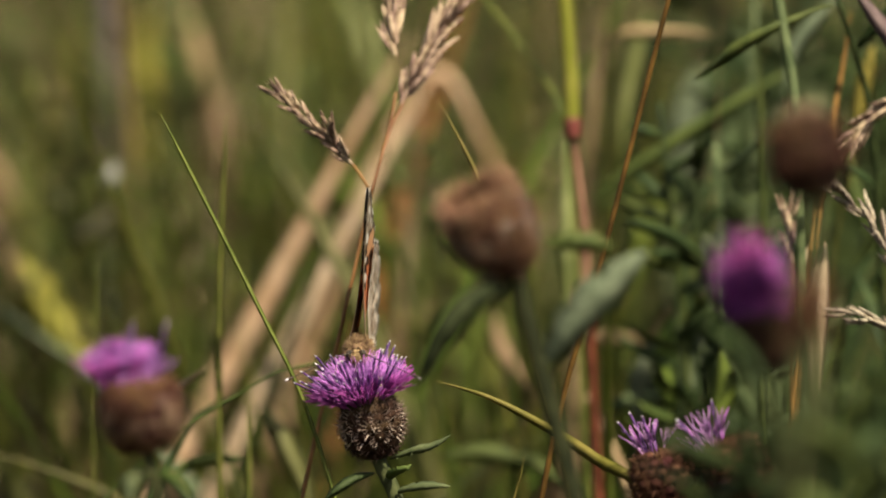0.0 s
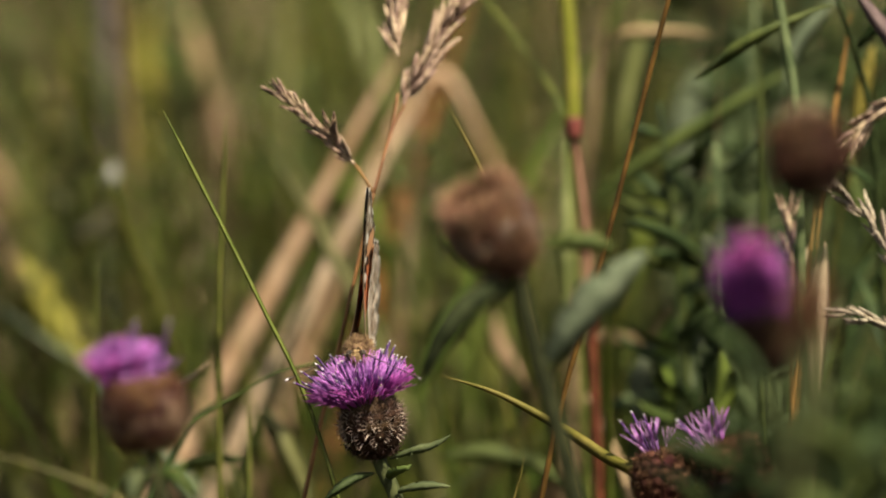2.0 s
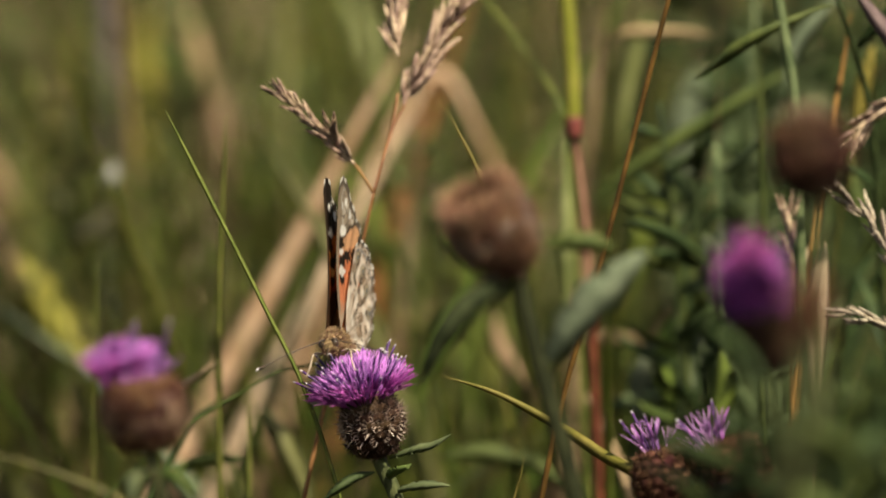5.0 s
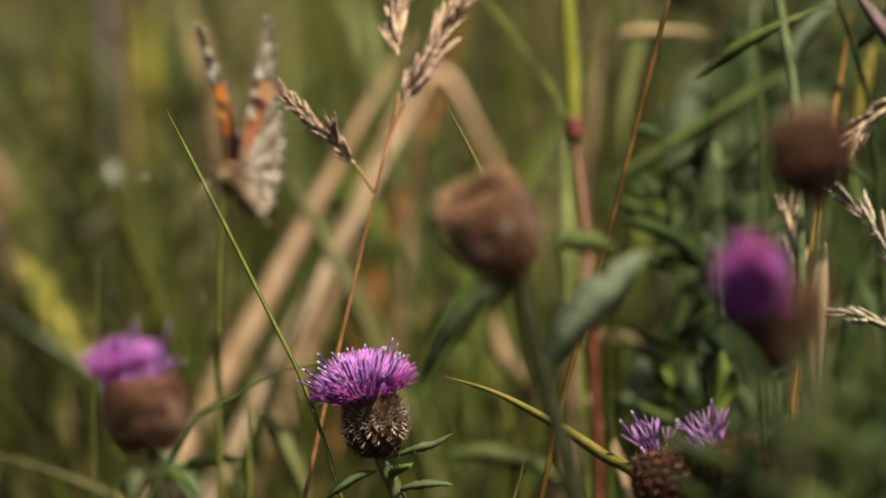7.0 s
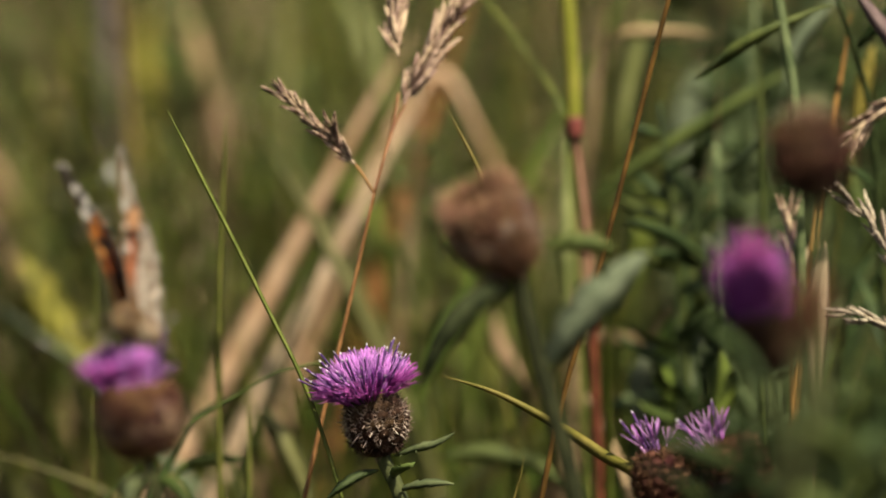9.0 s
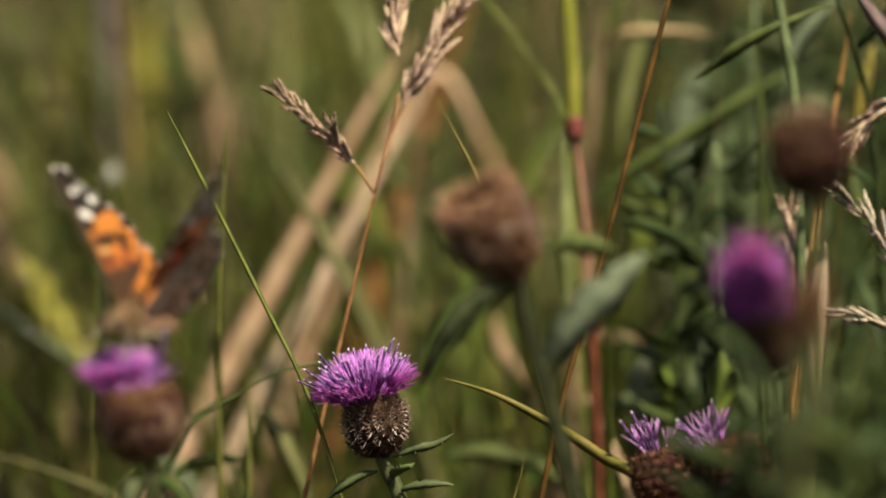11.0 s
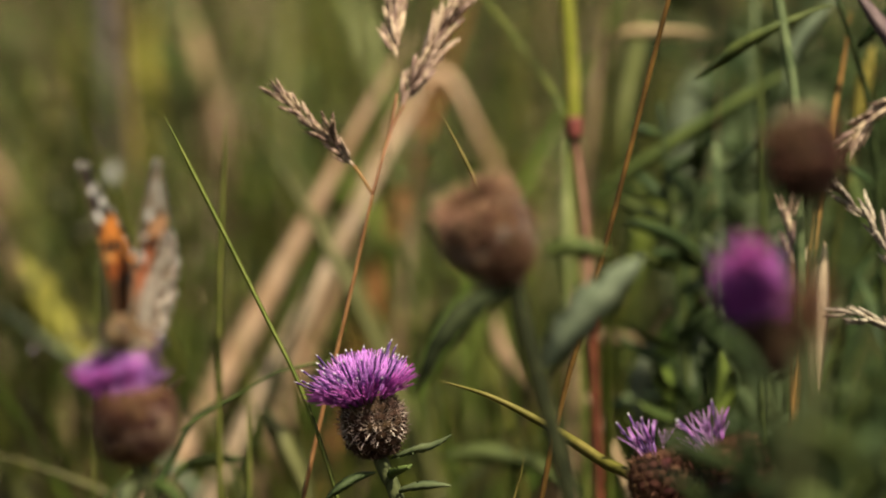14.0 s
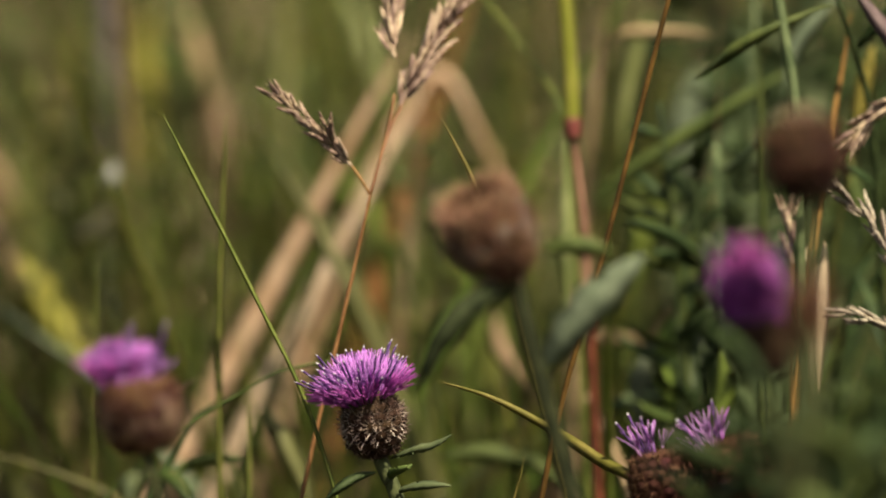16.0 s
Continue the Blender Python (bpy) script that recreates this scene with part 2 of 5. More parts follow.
def style_mesh(length):
    bm = bmesh.new()
    line = [Vector((0.06 * t * t * length, 0, t * length)) for t in (0, 0.35, 0.7, 0.93)]
    tube(bm, line, 0.00018, 0.00026, 5)
    tip = [line[-1], line[-1] + Vector((0.00008, 0, 0.0003)), line[-1] + Vector((0.00015, 0, 0.0006))]
    tube(bm, tip, 0.00024, 0.00008, 5, slot=1)
    return to_mesh("style", bm, [STYLE, POLLEN])


def add_bract(bm, m, size, teeth=11, seed=0):
    """A scale of the flower base: a dark swollen tip with a comb of pale bristles round its rim, in one piece."""
    r = random.Random(seed)
    def spot(x, y, z):
        return bm.verts.new(m @ (Vector((x, y, z)) * size))
    front, back, rim, tips = spot(0, 0.52, 0.85), spot(0, 0.12, 0.7), [], []
    for k in range(teeth + 1):
        w = math.pi * (-0.36 + 1.72 * k / teeth)
        rim.append(spot(0.60 * math.cos(w), 0.30, 0.75 + 0.62 * math.sin(w)))
    foot = [spot(-0.30, 0.02, -0.1), spot(0.30, 0.02, -0.1)]
    for k in range(teeth):
        w = math.pi * (-0.36 + 1.72 * (k + 0.5) / teeth)
        s = 0.98 + 0.34 * r.random()
        tips.append(spot(s * math.cos(w), 0.42 + 0.5 * r.random(), 0.75 + 1.05 * s * math.sin(w)))
        bm.faces.new((front, rim[k], rim[k + 1]))
        bm.faces.new((back, rim[k + 1], rim[k]))
        bm.faces.new((rim[k], tips[k], bm.verts.new(rim[k].co.lerp(rim[k + 1].co, 0.6)))).material_index = 1
    for a, c in ((rim[-1], foot[0]), (foot[0], foot[1]), (foot[1], rim[0])):
        bm.faces.new((front, a, c))
        bm.faces.new((back, c, a))


def egg(t, width, height, shut=0.70):
    """Radius and height of the flower base at t from 0 (stem) to 1 (florets); shut: how far it closes at the top."""
    return width * 0.5 * math.sin(math.pi * (0.10 + shut * t)) ** 0.75, height * t


def involucre(parent, frame_m, width, height, mats, single, rows=7, size=0.0022, upper=None, shut=0.70, lightened=None, share=0.0):
    bm = bmesh.new()
    rings = []
    for i in range(11):
        r, z = egg(i / 10, width * 0.93, height, shut)
        rings.append([frame_m @ Vector((r * math.cos(w), r * math.sin(w), z)) for w in (2 * math.pi * j / 20 for j in range(20))])
    skin(bm, rings)
    body = part("involucre", bm, mats[0], parent)
    shared = []
    for k in range(3):
        b = bmesh.new()
        add_bract(b, Matrix.Identity(4), size, 12, k)
        shared.append(to_mesh("bract", b, mats))
    for k in range(3):
        b = bmesh.new()
        add_bract(b, Matrix.Identity(4), size, 12, 9 + k)
        shared.append(to_mesh("bract", b, [mats[0], upper or mats[1]]))
    # paler bracts: highlights put into the colour
    for k in range(2):
        b = bmesh.new()
        add_bract(b, Matrix.Identity(4), size * 1.1, seed=20 + k)
        shared.append(to_mesh("bract", b, lightened or mats[1]))
    join = bmesh.new()
    for i in range(rows):
        t = 0.04 + 0.84 * i / (rows - 1)
        r, z = egg(t, width * 0.93, height, shut)
        r2, z2 = egg(t + 0.05, width * 0.93, height, shut)
        count = max(7, int(2 * math.pi * r / (size * 1.15)))
        for j in range(count):
            w = 2 * math.pi * (j + 0.5 * (i % 2)) / count + rng.uniform(-0.08, 0.08)
            out = Vector((math.cos(w), math.sin(w), 0))
            up = (out * (r2 - r) + Vector((0, 0, z2 - z))).normalized()
            across = up.cross(out).normalized()
            face = across.cross(up)
            turn = Matrix((across, -face if face.dot(out) < 0 else face, up)).transposed()
            m = Matrix.Translation(out * r + Vector((0, 0, z))) @ turn.to_4x4() @ pose(0, 0, 0, rng.uniform(-14, 4), rng.uniform(-8, 8), 0)
            if turn.determinant() < 0:
                m = m @ Matrix.Diagonal((-1, 1, 1, 1))
            if single:
                # share: how many bracts, in clusters, are coloured as highlights
                pale = share and noise.noise(Vector((2.2 * math.cos(w) + width * 900, 2.2 * math.sin(w), z * 420))) + rng.uniform(-0.2, 0.2) > 0.45 - 1.5 * share and i < rows * 0.8
                piece("bract", shared[6 + j % 2 if pale else rng.randrange(3) + (3 if i >= rows * 0.68 or i < 2 else 0)], body, frame_m @ m)
            else:
                add_bract(join, frame_m @ m, size, 7, rng.randrange(99))
    if single:
        join.free()
    else:
        part("bracts", join, mats, body, kind="stuff")
    return body


def stem_leaf(parent, points, width, mat=LEAF_GREY, tilt=0.5, fold=0.3, side=None):
    bm = bmesh.new()
    leaf(bm, path(points, 8), width, side or facing(points, tilt), fold, ruffle=0.22)
    return part("leaf", bm, mat, parent)


def knapweed_stem(parent, line, r0=0.0016, r1=0.0013, mat=None):
    bm = bmesh.new()
    tube(bm, line, r0, r1, 10, ribs=0.10)
    part("stem", bm, mat or STEM, parent)


def bloom(parent, frame_m, height, width, single, mat, count=120, spread=1.5, length=0.0125, styles=46, thick=1.0, bends=(0.10, 0.24, 0.36), dome=0.12):
    """The tuft of florets and styles on top of a flower base."""
    tones = mat if isinstance(mat, tuple) else (mat, mat, mat)
    meshes = [floret_mesh(b, length, 0.0014 * thick, c) for b, c in zip(bends, tones)]
    rods = [style_mesh(length * k) for k in (1.12, 1.26, 1.40)]
    joined = bmesh.new()
    for k in range(count + styles):
        is_style = k >= count
        f = (k + 0.5) / count if not is_style else 0.25 + 0.75 * (k - count + 0.5) / styles
        w = k * 2.39996 + rng.uniform(-0.25, 0.25)
        tilt = spread * f ** 0.62 * rng.uniform(0.85, 1.12) * (0.9 if is_style else 1.0)
        out = Vector((math.cos(w), math.sin(w), 0))
        foot = out * (width * 0.34 * f ** 0.5) + Vector((0, 0, height - 0.0012))
        way = (out * math.sin(tilt * 0.72) + Vector((0, 0, math.cos(tilt * 0.72)))).normalized()
        x = (out - way * out.dot(way))
        x = x.normalized() if x.length > 0.01 else way.orthogonal().normalized()
        turn = Matrix((x, way.cross(x), way)).transposed().to_4x4()
        s = rng.uniform(0.82, 1.06) * (1 - dome * f)
        m = frame_m @ Matrix.Translation(foot) @ turn @ Matrix.Diagonal((s, s, s, 1))
        me = rods[k % 3] if is_style else meshes[min(2, int(f * 3))]
        if single:
            piece("style" if is_style else "floret", me, parent, m)
        else:
            n0, f0 = len(joined.verts), len(joined.faces)
            joined.from_mesh(me)
            joined.verts.ensure_lookup_table()
            joined.faces.ensure_lookup_table()
            bmesh.ops.transform(joined, matrix=m, verts=joined.verts[n0:])
            if is_style:
                for face in joined.faces[f0:]:
                    face.material_index += 1
    if single:
        joined.free()
    else:
        part("florets", joined, [mat, STYLE, POLLEN], parent, kind="stuff")


def crown(parent, frame_m, height, radius, mat, count, length, flare, name="bristle"):
    """A ring of dry bristles round the rim of an opened head."""
    meshes = [floret_mesh(0.1, length * k, 0.0012, mat, name) for k in (0.8, 1.0, 1.2)]
    for k in range(count):
        w = 6.2832 * k / count + rng.uniform(-0.15, 0.15)
        out = Vector((math.cos(w), math.sin(w), 0))
        way = (out * flare * rng.uniform(0.4, 1.5) + Vector((0, 0, 1))).normalized()
        piece(name, meshes[k % 3], parent, frame_m @ aim(out * radius * rng.uniform(0.86, 1.02) + Vector((0, 0, height)), way, rng.uniform(0, 6)))


def head_frame(foot, top):
    """The space of a flower head that sits on foot and rises towards top."""
    return aim(foot, top - foot)


# the flower in focus
def main_flower():
    foot, top = at(672, 806, 0), at(654, 680, -0.002)
    base, line = rooted([at(706, 882, 0), at(690, 845, 0), foot])
    plant = thing("knapweed", base, "knapweed with open purple florets over a dark scaly base", "flower", "knapweed flowers")
    knapweed_stem(plant, line, 0.0016, 0.0014)
    m = head_frame(foot, top)
    involucre(plant, m, 0.0111, 0.0116, [BRACT, BRACT_PALE], True, 7, 0.0021, BRACT_MID)
    bloom(plant, head_frame(foot + RIGHT * -0.0002, top - RIGHT * 0.0014), 0.0112, 0.0086, True, (PURPLE, PURPLE, MAGENTA), 270, 1.28, 0.0110, 48, 1.0, (0.03, 0.08, 0.16))
    stem_leaf(plant, [at(694, 808, 0), at(735, 792, -0.003), at(770, 784, -0.005), at(802, 766, -0.006)], 0.0019, LEAF_GREY, -0.6)
    stem_leaf(plant, [at(700, 868, 0), at(738, 856, -0.004), at(775, 854, -0.005), at(802, 857, -0.006)], 0.0021, LEAF_GREY, -0.6)
    stem_leaf(plant, [at(690, 850, 0), at(700, 834, -0.004), at(722, 826, -0.006), at(733, 818, -0.005)], 0.0022, LEAF)
    stem_leaf(plant, [at(668, 832, 0), at(640, 838, -0.003), at(605, 858, -0.005), at(575, 884, -0.004)], 0.0023, LEAF_DARK)
    return plant


def left_flower():
    d = -0.085
    foot, top = at(262, 800, d), at(246, 672, d)
    base, line = rooted([at(285, 884, d), foot])
    plant = thing("knapweed", base, "knapweed with tufted purple florets over a brown scaly base", "flower", "knapweed flowers")
    knapweed_stem(plant, line)
    m = head_frame(foot, top)
    involucre(plant, m, 0.0142, 0.0116, [BRACT_BROWN, BRACT_MID], True, 7, 0.0024, TUFT_BROWN, 0.58, BRACT_RUST, 0.14)
    bloom(plant, head_frame(foot + RIGHT * -0.0030, top + RIGHT * -0.0036), 0.0100, 0.0068, True, (VIOLET, PURPLE, MAGENTA), 95, 0.36, 0.0122, 6, 1.5, (0.0, 0.06, 0.14))
    bloom(plant, head_frame(foot + RIGHT * 0.0008, top + RIGHT * 0.0016), 0.0104, 0.0040, True, PURPLE, 14, 0.50, 0.0114, 2, 1.6, (0.0, 0.06, 0.14))
    crown(plant, m, 0.0100, 0.0042, BRACT_ORANGE, 30, 0.0030, 0.2)
    stem_leaf(plant, [at(270, 825, d), at(235, 842, d - 0.004), at(232, 890, d - 0.008)], 0.004)
    stem_leaf(plant, [at(275, 835, d), at(310, 850, d - 0.004), at(345, 885, d - 0.006)], 0.0035, LEAF)
    return plant


def spent_head():
    d = -0.09
    foot, top = at(914, 476, d), at(824, 316, d - 0.008)
    base, line = rooted([at(1010, 860, d), at(965, 690, d), at(925, 540, d), foot])
    plant = thing("knapweed", base, "spent knapweed head, dry brown and fuzzy on a dark stem", "flower", "spent knapweed heads")
    knapweed_stem(plant, line, 0.0013, 0.0018, STEM_DARK)
    m = head_frame(foot, top)
    involucre(plant, m, 0.0132, 0.0138, [BRACT_BROWN, BRACT_ORANGE], True, 8, 0.0023, BRACT_ORANGE, 0.48, BRACT_GLINT, 0.20)
    bloom(plant, m, 0.0118, 0.0116, True, BRACT_RED, 60, 0.30, 0.0034, 0, 1.6, (0.0, 0.0, 0.0))
    crown(plant, m, 0.0124, 0.0040, TUFT_BROWN, 30, 0.0050, 0.25)
    crown(plant, m, 0.0126, 0.0062, BRACT_ORANGE, 44, 0.0054, 0.12)
    for z, r, n in ((0.0112, 0.0069, 30), (0.0086, 0.0070, 30), (0.0060, 0.0068, 28), (0.0034, 0.0060, 24)):
        crown(plant, m, z, r, BRACT_ORANGE, n, 0.0040, 0.35)
        crown(plant, m, z, r, PAPPUS, n, 0.0050, 0.10)
    for du in (0, 9, 17):
        bm = bmesh.new()
        leaf(bm, path([at(842 + du, 488 + du, d), at(800 + du * 0.4, 442, d - 0.002), at(778 + du * 0.3, 384, d - 0.003), at(770, 330 + du, d - 0.005)], 5), 0.0016, facing([at(846, 484, d), at(778, 330, d)], 0.2))
        part("dry_scale", bm, PAPPUS, plant)
    # left leaf in the dark stem colour: its shadow is painted in
    stem_leaf(plant, [at(915, 500, d), at(850, 525, d - 0.008), at(790, 590, d - 0.010), at(736, 690, d - 0.008)], 0.0054, STEM_DARK, -0.4)
    flat = (at(1140, 448, d) - at(965, 640, d)).cross(SUN_FROM - AHEAD * 1.6).normalized()
    stem_leaf(plant, [at(962, 650, d), at(1004, 585, d - 0.003), at(1066, 515, d - 0.005), at(1144, 445, d - 0.006)], 0.0078, LEAF_PALE, 0, 0.02, flat)
    stem_leaf(plant, [at(962, 440, d), at(1020, 430, d), at(1090, 440, d)], 0.0042, LEAF)
    return plant


def right_purple():
    d = -0.135
    foot, top = at(1356, 664, d), at(1338, 555, d)
    base, line = rooted([at(1380, 880, d), foot])
    plant = thing("knapweed", base, "knapweed with a narrow tuft of deep purple florets", "flower", "knapweed flowers")
    knapweed_stem(plant, line)
    m = head_frame(foot, top)
    involucre(plant, m, 0.0102, 0.0105, [BRACT, BRACT], True, 7, 0.0020)
    bloom(plant, m, 0.0080, 0.0112, True, (PURPLE_DEEP, MAGENTA, VIOLET), 130, 0.46, 0.0190, 14, 1.6, (0.0, -0.02, -0.04), 0.50)
    return plant


def right_spent():
    d = -0.160
    foot, top = at(1442, 352, d), at(1422, 207, d)
    base, line = rooted([at(1452, 860, d), at(1450, 600, d), foot])
    plant = thing("knapweed", base, "round dark brown knapweed head with a pale worn top", "flower", "spent knapweed heads")
    knapweed_stem(plant, line)
    m = head_frame(foot, top)
    involucre(plant, m, 0.0118, 0.0128, [BRACT, BRACT_RED], True, 7, 0.0023, BRACT, 0.74)
    bloom(plant, m, 0.0112, 0.0080, True, BRACT, 50, 0.7, 0.0040, 0, 1.4, (0.0, 0.05, 0.1))
    bloom(plant, m, 0.0116, 0.0034, True, BRACT_RUST, 44, 0.45, 0.0066, 0, 1.4, (0.0, 0.05, 0.1))
    crown(plant, m, 0.0096, 0.0052, TUFT_BROWN, 50, 0.0034, 0.5)
    crown(plant, m, 0.0050, 0.0058, BRACT_RED, 50, 0.0030, 0.8)
    return plant


def low_spent():
    d = -0.25
    foot, top = at(1426, 606, d), at(1430, 496, d)
    base, line = rooted([at(1402, 860, d), foot])
    plant = thing("knapweed", base, "spent brown knapweed head beside the deep purple one", "flower", "spent knapweed heads")
    knapweed_stem(plant, line)
    m = head_frame(foot, top)
    involucre(plant, m, 0.0050, 0.0084, [BRACT_BROWN, TUFT_BROWN], True, 5, 0.0019)
    bloom(plant, m, 0.0078, 0.0055, True, TUFT_BROWN, 50, 0.4, 0.0036, 0, 1.2, (0.0, 0.05, 0.1))
    return plant


def lilac_flower(u, v, d, n, label, lean=0.0, wide=0.5, size=1.0):
    foot, top = at(u + 28, v + 128, d), at(u, v, d)
    base, line = rooted([at(u + 40, v + 330, d), foot])
    plant = thing("knapweed", base, label, "flower", "faded knapweed flowers")
    knapweed_stem(plant, line)
    m = head_frame(foot, top)
    involucre(plant, m, 0.0118 * size, 0.0115 * size, [BRACT_RED, BRACT_BROWN], True, 7, 0.0021, BRACT_BROWN, 0.70)
    crown(plant, m, 0.0095 * size, 0.0040, TUFT_BROWN, 34, 0.0032, 0.3)
    bloom(plant, head_frame(foot, top + RIGHT * lean), 0.0100 * size, 0.0026, True, (LILAC, PURPLE, LILAC), n, wide, 0.0110, 4, 1.4, (0.0, 0.05, 0.15))
    return plant


# ---- grasses ----
def blade(name, label, points, width, mat, keep=0.5, shape="grass", side=None, group="", fold=0.3, reach=0.0):
    """A single grass leaf that grows from the ground; the points are given from its lowest to its tip."""
    base, line = rooted(points, keep)
    plant = thing(name, base, label, "grass", group)
    bm = bmesh.new()
    leaf(bm, line, width, side or facing(points), fold, shape, reach=reach)
    part("leaf_blade", bm, mat, plant)
    return plant


def straw(name, label, points, r0, r1, mat, keep=0.5, nodes=(), node_mat=None, group=""):
    """A grass stalk with swollen joints at the given shares of its length."""
    base, line = rooted(points, keep)
    plant = thing(name, base, label, "grass", group)
    bm = bmesh.new()
    tube(bm, line, r0, r1, 8)
    part("stalk", bm, mat, plant)
    for s in nodes:
        p, a = line[int(s * (len(line) - 1))], line[min(len(line) - 1, int(s * (len(line) - 1)) + 1)]
        way = (a - p).normalized() if a != p else Vector((0, 0, 1))
        b = bmesh.new()
        tube(b, [p - way * 0.003, p - way * 0.001, p + way * 0.001, p + way * 0.003], r0 * 1.1, r0 * 1.1, 8)
        for i, vert in enumerate(b.verts):
            off = vert.co - p
            off -= way * off.dot(way)
            vert.co += off * (0.45 if 8 <= i < 24 else 0.0)
        part("joint", b, node_mat or mat, plant)
    return plant


def spikelet_mesh(mat, size=1.0, lemmas=5):
    """A grass spikelet: overlapping pointed husks, in two ranks along z."""
    bm = bmesh.new()
    for k in range(lemmas):
        s = -1 if k % 2 else 1
        z = k * 0.0009 * size
        line = [Vector((s * x * size, 0, z + h * size)) for x, h in ((0.0, 0), (0.0006, 0.0012), (0.0008, 0.0026), (0.0011, 0.0044))]
        leaf(bm, line, 0.0013 * size, Vector((0, 1, 0)), 0.45 * s, "leaf", 0, 0.3)
    return to_mesh("spikelet", bm, mat)


def ear(parent, points, mat, size=1.0, gap=0.0016, spread=0.35, seed=1):
    """An ear of spikelets along a line, from its foot to its tip."""
    r = random.Random(seed)
    line = path(points, 10)
    shared = [spikelet_mesh(mat, size * k) for k in (0.85, 1.0, 1.15)]
    bm = bmesh.new()
    tube(bm, line, 0.00035, 0.0002, 5)
    rachis = part("rachis", bm, mat, parent)
    run, k = 0.0, 0
    for a, b in zip(line, line[1:]):
        run += (b - a).length
        while run > gap:
            run -= gap
            k += 1
            way = (b - a).normalized()
            out = Matrix.Rotation(k * 2.4 + r.uniform(-0.4, 0.4), 3, way) @ way.orthogonal().normalized()
            piece("spikelet", shared[k % 3], rachis, aim(a + out * 0.0004, (way + out * r.uniform(0.5, 1.2) * spread).normalized(), r.uniform(0, 6)))


# ---- leafy plants behind ----
def leaflet_mesh(mat, length, width):
    bm = bmesh.new()
    leaf(bm, [Vector((0, 0.12 * length * math.sin(t * 2.4), t * length)) for t in (0, 0.2, 0.4, 0.6, 0.8, 1)], width, Vector((1, 0, 0)), 0.25)
    return to_mesh("leaflet", bm, mat)


def leafy(points, mat, label, length=0.018, width=0.004, gap=0.006, seed=0, stem_mat=None, spread=1.0, r=0.0011):
    """A leafy meadow plant: an upright stem with narrow leaves in many directions."""
    q = random.Random(seed)
    base, line = rooted(points, 0.35)
    plant = thing("leafy_plant", base, label, "plant", "leafy green plants")
    bm = bmesh.new()
    tube(bm, line, r, r * 0.5, 6)
    part("stem", bm, stem_mat or mat, plant)
    shared = [leaflet_mesh(mat, length * k, width * w) for k, w in ((0.7, 0.9), (1.0, 1.0), (1.3, 0.9))]
    run, k = 0.0, 0
    for i, (a, b) in enumerate(zip(line, line[1:])):
        if a.z < 0.40:
            continue
        run += (b - a).length
        while run > gap:
            run -= gap
            k += 1
            way = (b - a).normalized()
            out = Matrix.Rotation(k * 2.4 + q.uniform(-0.5, 0.5), 3, way) @ way.orthogonal().normalized()
            piece("leaflet", shared[q.randrange(3)], plant, aim(a, (way * q.uniform(0.2, 0.9) + out * spread).normalized(), q.uniform(0, 6.28), q.uniform(0.7, 1.2)))
    return plant


# ---- meadow ----
def meadow_blades(name, label, mat, count, xs, ys, heights, width, lean=0.25, seed=0, wide=1.0, even=False, fade=False):
    """Many grass blades in one mesh; xs holds 1.5 m north of the lens and widens from there, or is the same all over if even; fade: thins out towards the sides."""
    r = np.random.RandomState(seed)
    y = ys[0] + (ys[1] - ys[0]) * r.rand(count) ** wide
    s = (r.rand(count) + r.rand(count)) / 2 if fade else r.rand(count)
    x = (xs[0] + (xs[1] - xs[0]) * s) * (1.0 if even else (y + 1.5) / 1.5)
    h = heights[0] + (heights[1] - heights[0]) * r.rand(count)
    w = width * (0.5 + r.rand(count))
    turn, bend = r.rand(count) * 6.283, lean * (0.2 + r.rand(count)) * h
    face = turn + 1.2 + r.rand(count)
    steps = 6
    verts = np.zeros((count, steps, 3, 3))
    for i in range(steps):
        t = i / (steps - 1)
        cx, cy, cz = x + np.cos(turn) * bend * t ** 2, y + np.sin(turn) * bend * 0.25 * t ** 2, h * (t - 0.12 * t * t) - 0.004 * (i == 0)
        half = w * 0.5 * (1 - t ** 2.5 * 0.96)
        for j, (s, b) in enumerate(((1, 0), (-1, 0), (0, 0.5))):
            verts[:, i, j, 0] = cx + np.cos(face) * half * s - np.sin(face) * half * b
            verts[:, i, j, 1] = cy + np.sin(face) * half * s + np.cos(face) * half * b
            verts[:, i, j, 2] = cz
    faces = []
    for k in range(count):
        o = k * steps * 3
        for i in range(steps - 1):
            a = o + i * 3
            faces += [(a, a + 1, a + 4, a + 3), (a + 1, a + 2, a + 5, a + 4), (a + 2, a, a + 3, a + 5)]
    me = bpy.data.meshes.new(name)
    me.from_pydata(verts.reshape(-1, 3).tolist(), [], faces)
    mats = mat if isinstance(mat, (list, tuple)) else [mat]
    for q in mats:
        me.materials.append(q)
    me.polygons.foreach_set("material_index", np.repeat(r.randint(0, len(mats), count), (steps - 1) * 3))
    me.polygons.foreach_set("use_smooth", [True] * len(faces))
    return tagged(new(name, me), label, "grass", kind="stuff")


def ground():
    bm = bmesh.new()
    bmesh.ops.create_grid(bm, x_segments=80, y_segments=80, size=1)
    for vtx in bm.verts:
        x, y = (math.copysign(abs(c) ** 4 * 400 + abs(c) * 4, c) for c in vtx.co.xy)
        vtx.co = (x, y, 0.02 * noise.noise((x * 0.7, y * 0.7, 0)) - 0.02)
    tagged(new("ground", to_mesh("ground", bm, SOIL)), "dark meadow soil under the grass", "ground", kind="structure")


